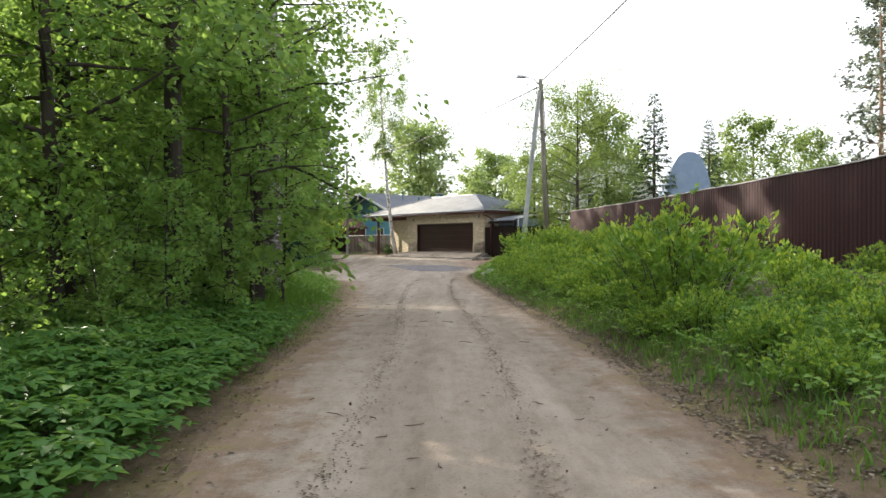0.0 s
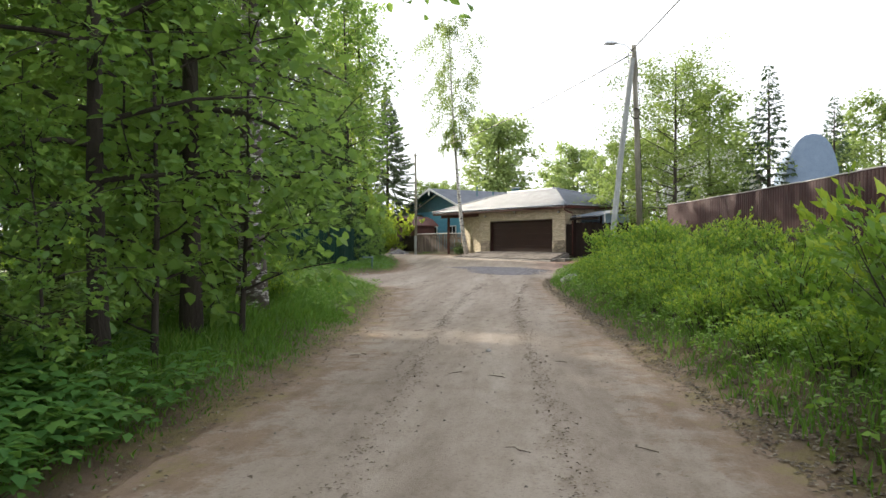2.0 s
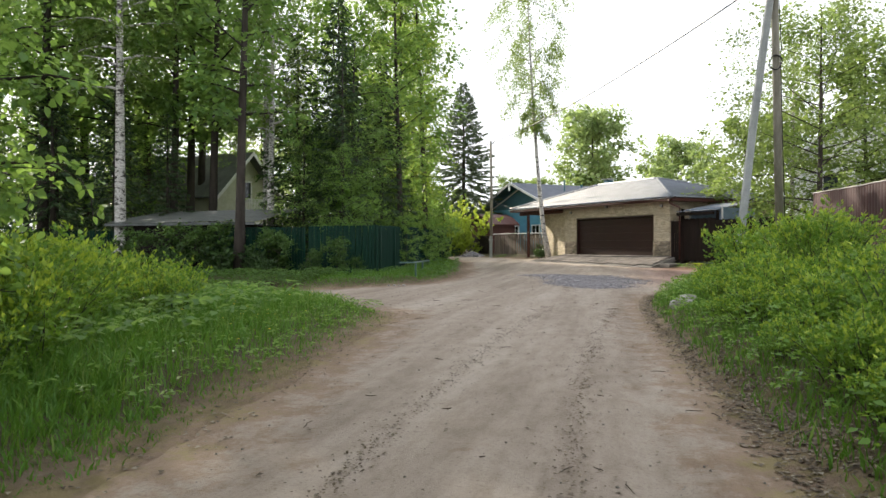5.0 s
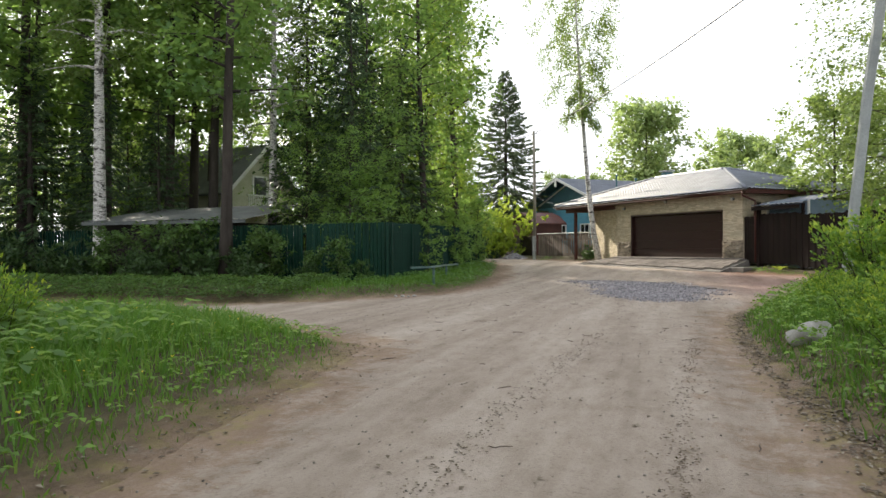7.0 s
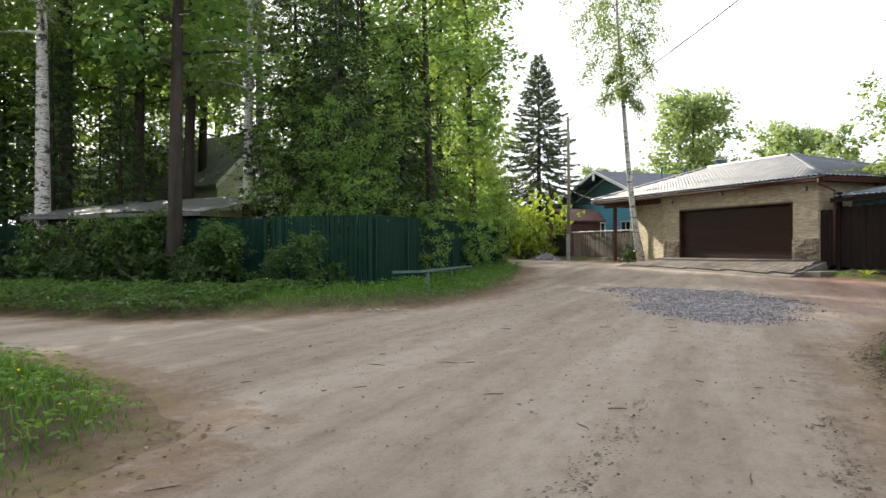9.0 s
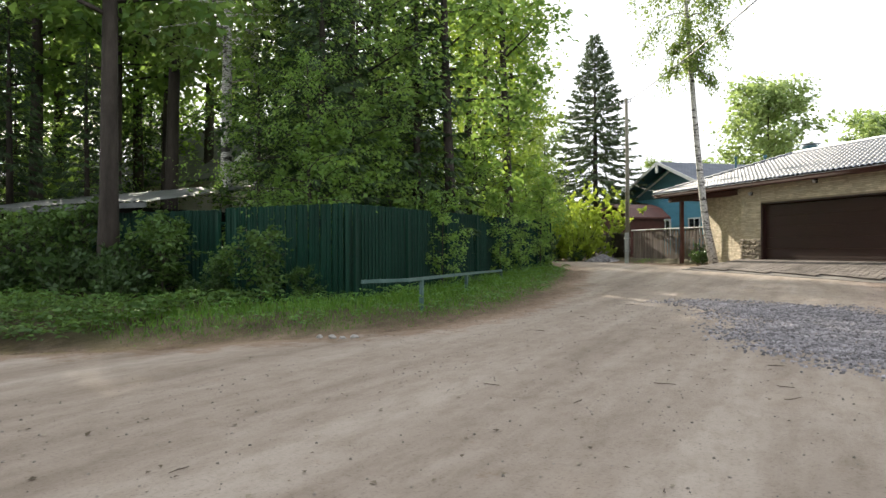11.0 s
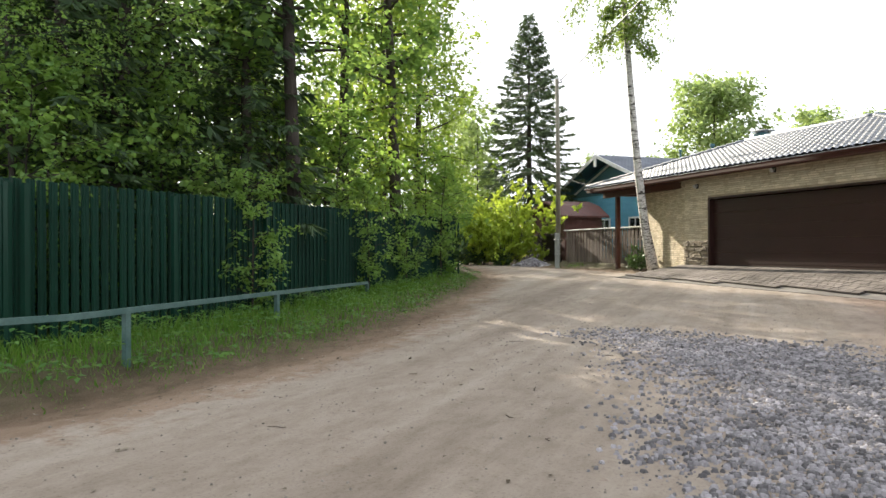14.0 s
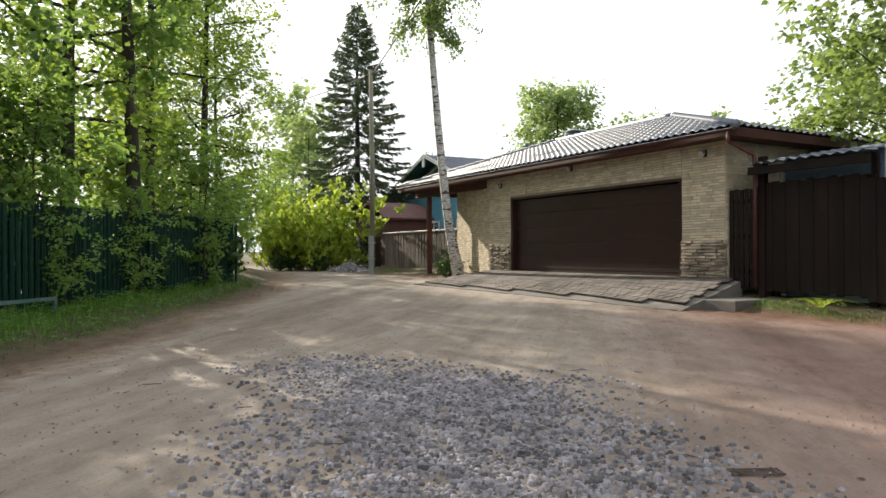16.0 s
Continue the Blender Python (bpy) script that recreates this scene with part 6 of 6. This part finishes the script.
grass("wood_edge_grass", "grass between the lane and the wood", 63, 42000, (-4.4, -1.4, 2, 19), lambda x, y, d, r: (d < -0.12 - 0.4 * r.rand(len(x))) & (r.rand(len(x)) < np.clip((y - 6) / 4, 0.12, 1)), 0.4)
grass("fence_grass", "tall grass at the foot of the green fence", 64, 75000, (-15, -5.8, 35, 58.5), lambda x, y, d, r: (d < -0.15 - 0.4 * r.rand(len(x))) & (r.rand(len(x)) < np.clip((x + 11.2) / 1.6, 0.04, 1)) & (d > -2.6), 0.27)
grass("garage_grass", "short grass beside the dark fence", 65, 40000, (2.4, 12, 48.5, 56), lambda x, y, d, r: (d < -0.1 - 0.3 * r.rand(len(x))) & ((x - 3.3) * 0.746 + (y - 53.0) * 0.666 < 0.2), 0.3)
grass("pole_grass", "tuft of grass round the slim pole", 66, 6000, (-10.2, -5.5, 63, 69), lambda x, y, d, r: (d < 0.1) & (np.hypot(x + 9.33, y - 67.3) < 0.9 + 0.5 * r.rand(len(x))), 0.3)


# ---- litter, stones ----
def low_z(x, y):
    return np.maximum(ground_z(x, y), road_z(x, y))


grass("corner_moss", "thin mossy turf fading into the lane at the corner", 67, 9000, (-9, -2.6, 23.5, 30.5), lambda x, y, d, r: (d < 0.75 * r.rand(len(x)) + 0.3 * wave(x, y, 2.2, 1.0)) & (d > -0.6), 0.05, M_MOSS, low_z, 0.6)
grass("verge_moss", "yellowish moss and short grass on the lane edge", 68, 20000, (0.6, 3.2, 2, 37), lambda x, y, d, r: (np.abs(d + 0.05) < 0.35 * r.rand(len(x))) & (wave(x, y, 1.5, 0.3) > -0.15), 0.06, M_MOSS, low_z, 0.6)


def litter(name, label, seed, n, area, test, size, material, zf):
    x, y, rng = scatter(seed, n, *area, test)
    c = np.stack([x, y, zf(x, y) + 0.012], 1)
    v, q = leaf_quads(c, size, rng, 0.93, 1.3, 0.0)
    tagged(new(name, mesh_np(name, v, q, material)), label, "leaf litter", kind="stuff")


litter("leaf_litter", "dry brown fallen leaves along the lane edge", 71, 150000, (0.8, 4.5, 2, 37), lambda x, y, d, r: (np.abs(d + 0.28) < 0.42 * r.rand(len(x)) + 0.05), 0.034, M_DRY, low_z)
litter("leaf_litter", "dry leaves scattered at the wood's edge", 72, 9000, (-4.2, -1, 2, 28), lambda x, y, d, r: (np.abs(d + 0.1) < 0.4 * r.rand(len(x))), 0.035, M_DRY, low_z)
litter("leaf_litter", "dry leaves and straw under the green fence", 73, 9000, (-16, -5.5, 32.5, 58), lambda x, y, d, r: (np.abs(d + 0.0) < 0.5 * r.rand(len(x))), 0.035, M_DRY, low_z)
litter("leaf_litter", "few dead leaves on the lane", 74, 1500, (-6, 4, 0, 48), lambda x, y, d, r: d > 0.1, 0.035, M_DRY, road_z)


for seed, off in ((75, -0.9), (76, 0.5)):
    litter("rut_debris", "brown leaf crumbs and bark collected in a wheel rut", seed, 60000, (off - 0.7, off + 0.7, 1, 30),
           lambda x, y, d, r: (np.abs(x - off - 0.25 * np.sin(y * 0.21)) < 0.1 * r.randn(len(x))) & (r.rand(len(x)) < 0.75 + 0.6 * wave(x * 0, y, 1.6, off)), 0.022, M_CRUMB, road_z)
x_d, y_d, rng_d = scatter(77, 260, -11, -3.8, 21, 29.6, lambda x, y, d, r: d < -0.7)
v_d, q_d = leaf_quads(np.stack([x_d, y_d, ground_z(x_d, y_d) + 0.3 * np.clip(-lane_dist(x_d, y_d) / 1.8, 0.3, 1)], 1), 0.035, rng_d, 0.9, 1.0, 0)
tagged(new("dandelions", mesh_np("dandelions", v_d, q_d, M_FLOWER)), "small yellow flowers dotted through the corner grass", "flowers", kind="stuff")


def stones(name, label, seed, x, y, size, material, zf, category="gravel"):
    """Rough little stones, each an eight-cornered lump."""
    rng = np.random.RandomState(seed)
    k = len(x)
    s = size * rng.uniform(0.45, 1.3, k) ** 1.3
    corner = np.array([(i, j, m) for m in (-1, 1) for j in (-1, 1) for i in (-1, 1)], float)
    P = corner[None] * rng.uniform(0.55, 1.1, (k, 8, 3)) * 0.5
    P[:, :4, :2] *= 1.15
    P[:, 4:, :2] *= 0.75
    P[..., 2] *= 0.75
    a = rng.uniform(0, 6.28, k)
    ca, sa = np.cos(a)[:, None], np.sin(a)[:, None]
    X = P[..., 0] * ca - P[..., 1] * sa
    Y = P[..., 0] * sa + P[..., 1] * ca
    z = zf(x, y)
    V = np.stack([X * s[:, None] + x[:, None], Y * s[:, None] + y[:, None], P[..., 2] * s[:, None] + (z + s * 0.2)[:, None]], -1).reshape(-1, 3)
    f = np.array([(4, 5, 7, 6), (0, 1, 5, 4), (1, 3, 7, 5), (3, 2, 6, 7), (2, 0, 4, 6)])
    q = (np.arange(k)[:, None, None] * 8 + f[None]).reshape(-1, 4)
    tagged(new(name, mesh_np(name, V, q, material)), label, category, kind="stuff")


def gravel_patch():
    rng = np.random.RandomState(81)
    n = 78000
    x, y = rng.uniform(-4.5, 2.2, n), rng.uniform(35.8, 47, n)
    rim = [(-3.8, 45.3), (-2.8, 46.2), (-1.3, 45.9), (0.2, 45.2), (0.9, 43.6), (1.3, 42), (1.2, 39.5), (0.5, 37.2), (-0.6, 36.8), (-1.5, 38.3), (-2.0, 40), (-2.1, 42), (-2.8, 43.8)]
    d = poly_dist(np.array(rim), x, y) + 0.35 * wave(x, y, 1.6, 0.5) + 0.15 * wave(x, y, 5.0, 2.5)
    ok = rng.rand(n) < np.clip(0.34 + d * 0.6, 0.0, 1) ** 1.6
    stones("gravel_patch", "patch of loose blue-grey crushed stone on the lane", 82, x[ok], y[ok], 0.035, M_STONE, road_z)
    n = 14000
    x, y = rng.uniform(-7, 5, n), rng.uniform(1, 52, n)
    d = lane_dist(x, y)
    ok = (d > 0.05) & (rng.rand(n) < np.clip((y - 10) / 40 + 0.15, 0.1, 1))
    stones("pebbles", "scattered pebbles and clods on the dirt lane", 83, x[ok], y[ok], 0.014, M_PEBBLE, road_z, "pebbles")
    n = 1400
    a, r = rng.uniform(0, 6.28, n), 1.0 * np.sqrt(rng.rand(n))
    x, y = -11.4 + r * np.cos(a) * 1.1, 70.2 + r * np.sin(a) * 0.8
    stones("gravel_heap", "low heap of grey gravel beside the lane", 84, x, y, 0.09, M_STONE, lambda px, py: base_z(px, py) + 0.45 * np.clip(1 - np.hypot((px + 11.4) / 1.1, (py - 70.2) / 0.8), 0, 1))


gravel_patch()


def boulder(x, y, r, seed, label, group="", lift=0.3):
    bm = bmesh.new()
    bmesh.ops.create_icosphere(bm, subdivisions=3, radius=1)
    off = Vector((seed * 3.1, seed * 1.7, 0))
    for v in bm.verts:
        v.co *= 1 + 0.35 * noise.noise(v.co * 1.3 + off) + 0.1 * noise.noise(v.co * 4 + off)
        v.co = Vector((v.co.x * r * 1.25, v.co.y * r, v.co.z * r * 0.75))
    me = bpy.data.meshes.new("boulder")
    bm.to_mesh(me)
    bm.free()
    me.materials.append(M_BOULDER)
    me.shade_smooth()
    ob = new("boulder", me)
    ob.matrix_basis = pose(x, y, float(low_z(x, y)) + r * lift, 0, 0, seed * 50)
    tagged(ob, label, "stone", group)


boulder(1.9, 28.75, 0.28, 1, "pale rounded boulder in the grass at the corner", lift=-0.22)
for i, (x, y, r) in enumerate(((-7.28, 36.9, 0.045), (-7.1, 36.97, 0.055), (-6.95, 37.02, 0.04), (-6.8, 37.1, 0.05))):
    boulder(x, y, r, i + 2, "small whitish stone in a row at the verge", "row of white stones")


def twigs():
    rng = random.Random(91)
    for i in range(110):
        y = rng.uniform(3, 46)
        x = rng.uniform(-1.8, 1.6) if y < 24 else rng.uniform(-5, 1.0)
        a, L = rng.uniform(0, 6.28), rng.uniform(0.05, 0.22)
        pts = []
        for t in (-0.5, -0.2, 0.15, 0.5):
            px, py = x + math.cos(a) * L * t + rng.uniform(-0.02, 0.02), y + math.sin(a) * L * t + rng.uniform(-0.02, 0.02)
            pts.append((px, py, float(road_z(px, py)) + 0.012))
        tagged(part("twig", Bag().tube(pts, [0.003, 0.0045, 0.004, 0.002], 5), M_TWIG), "dry fallen twig lying on the lane", "twig", "twigs on the lane")


twigs()


def grate():
    g = thing("iron_grate", pose(1.25, 42.4, float(road_z(1.25, 42.4)) + 0.012, 0, 0, 12), "small rusty iron grate lying on the dirt", "grate")
    for i in range(4):
        part("bar", Bag().tube([(-0.16, i * 0.035 - 0.05, 0), (0.16, i * 0.035 - 0.05, 0.004)], 0.007, 6), M_TWIG, g)
    for x in (-0.12, 0.12):
        part("cross_bar", Bag().tube([(x, -0.06, 0.008), (x, 0.065, 0.008)], 0.006, 6), M_TWIG, g)


grate()
boulder(-0.05, 14.7, 0.035, 9, "small whitish stone lying on the lane")


def fern(x, y, z):
    f = thing("fern", pose(x, y, z), "bright green fern before the dark fence", "fern")
    rng = np.random.RandomState(7)
    for i in range(8):
        a = i * 0.8 + 0.2
        pts = [np.array((0, 0, 0.0))]
        d = np.array((math.cos(a) * 0.5, math.sin(a) * 0.5, 1.0))
        for k in range(9):
            d = d + np.array((math.cos(a) * 0.12, math.sin(a) * 0.12, -0.17))
            pts.append(pts[-1] + d / np.linalg.norm(d) * 0.085)
        b = Bag()
        side = Vector((-math.sin(a), math.cos(a), 0))
        for k in range(1, 10):
            p, w = Vector(pts[k]), 0.17 * math.sin(math.pi * (k + 0.6) / 10.6)
            fw = (Vector(pts[k]) - Vector(pts[k - 1])).normalized()
            for s in (-1, 1):
                e = p + side * s * w + fw * 0.05
                b.add([p, p + fw * 0.03 + side * s * w * 0.5, e, p - fw * 0.02 + side * s * w * 0.5], [(0, 1, 2, 3)])
        part("frond", b, M_LEAF_PALE, f)


fern(4.41, 52.0, float(ground_z(4.41, 52.0)))
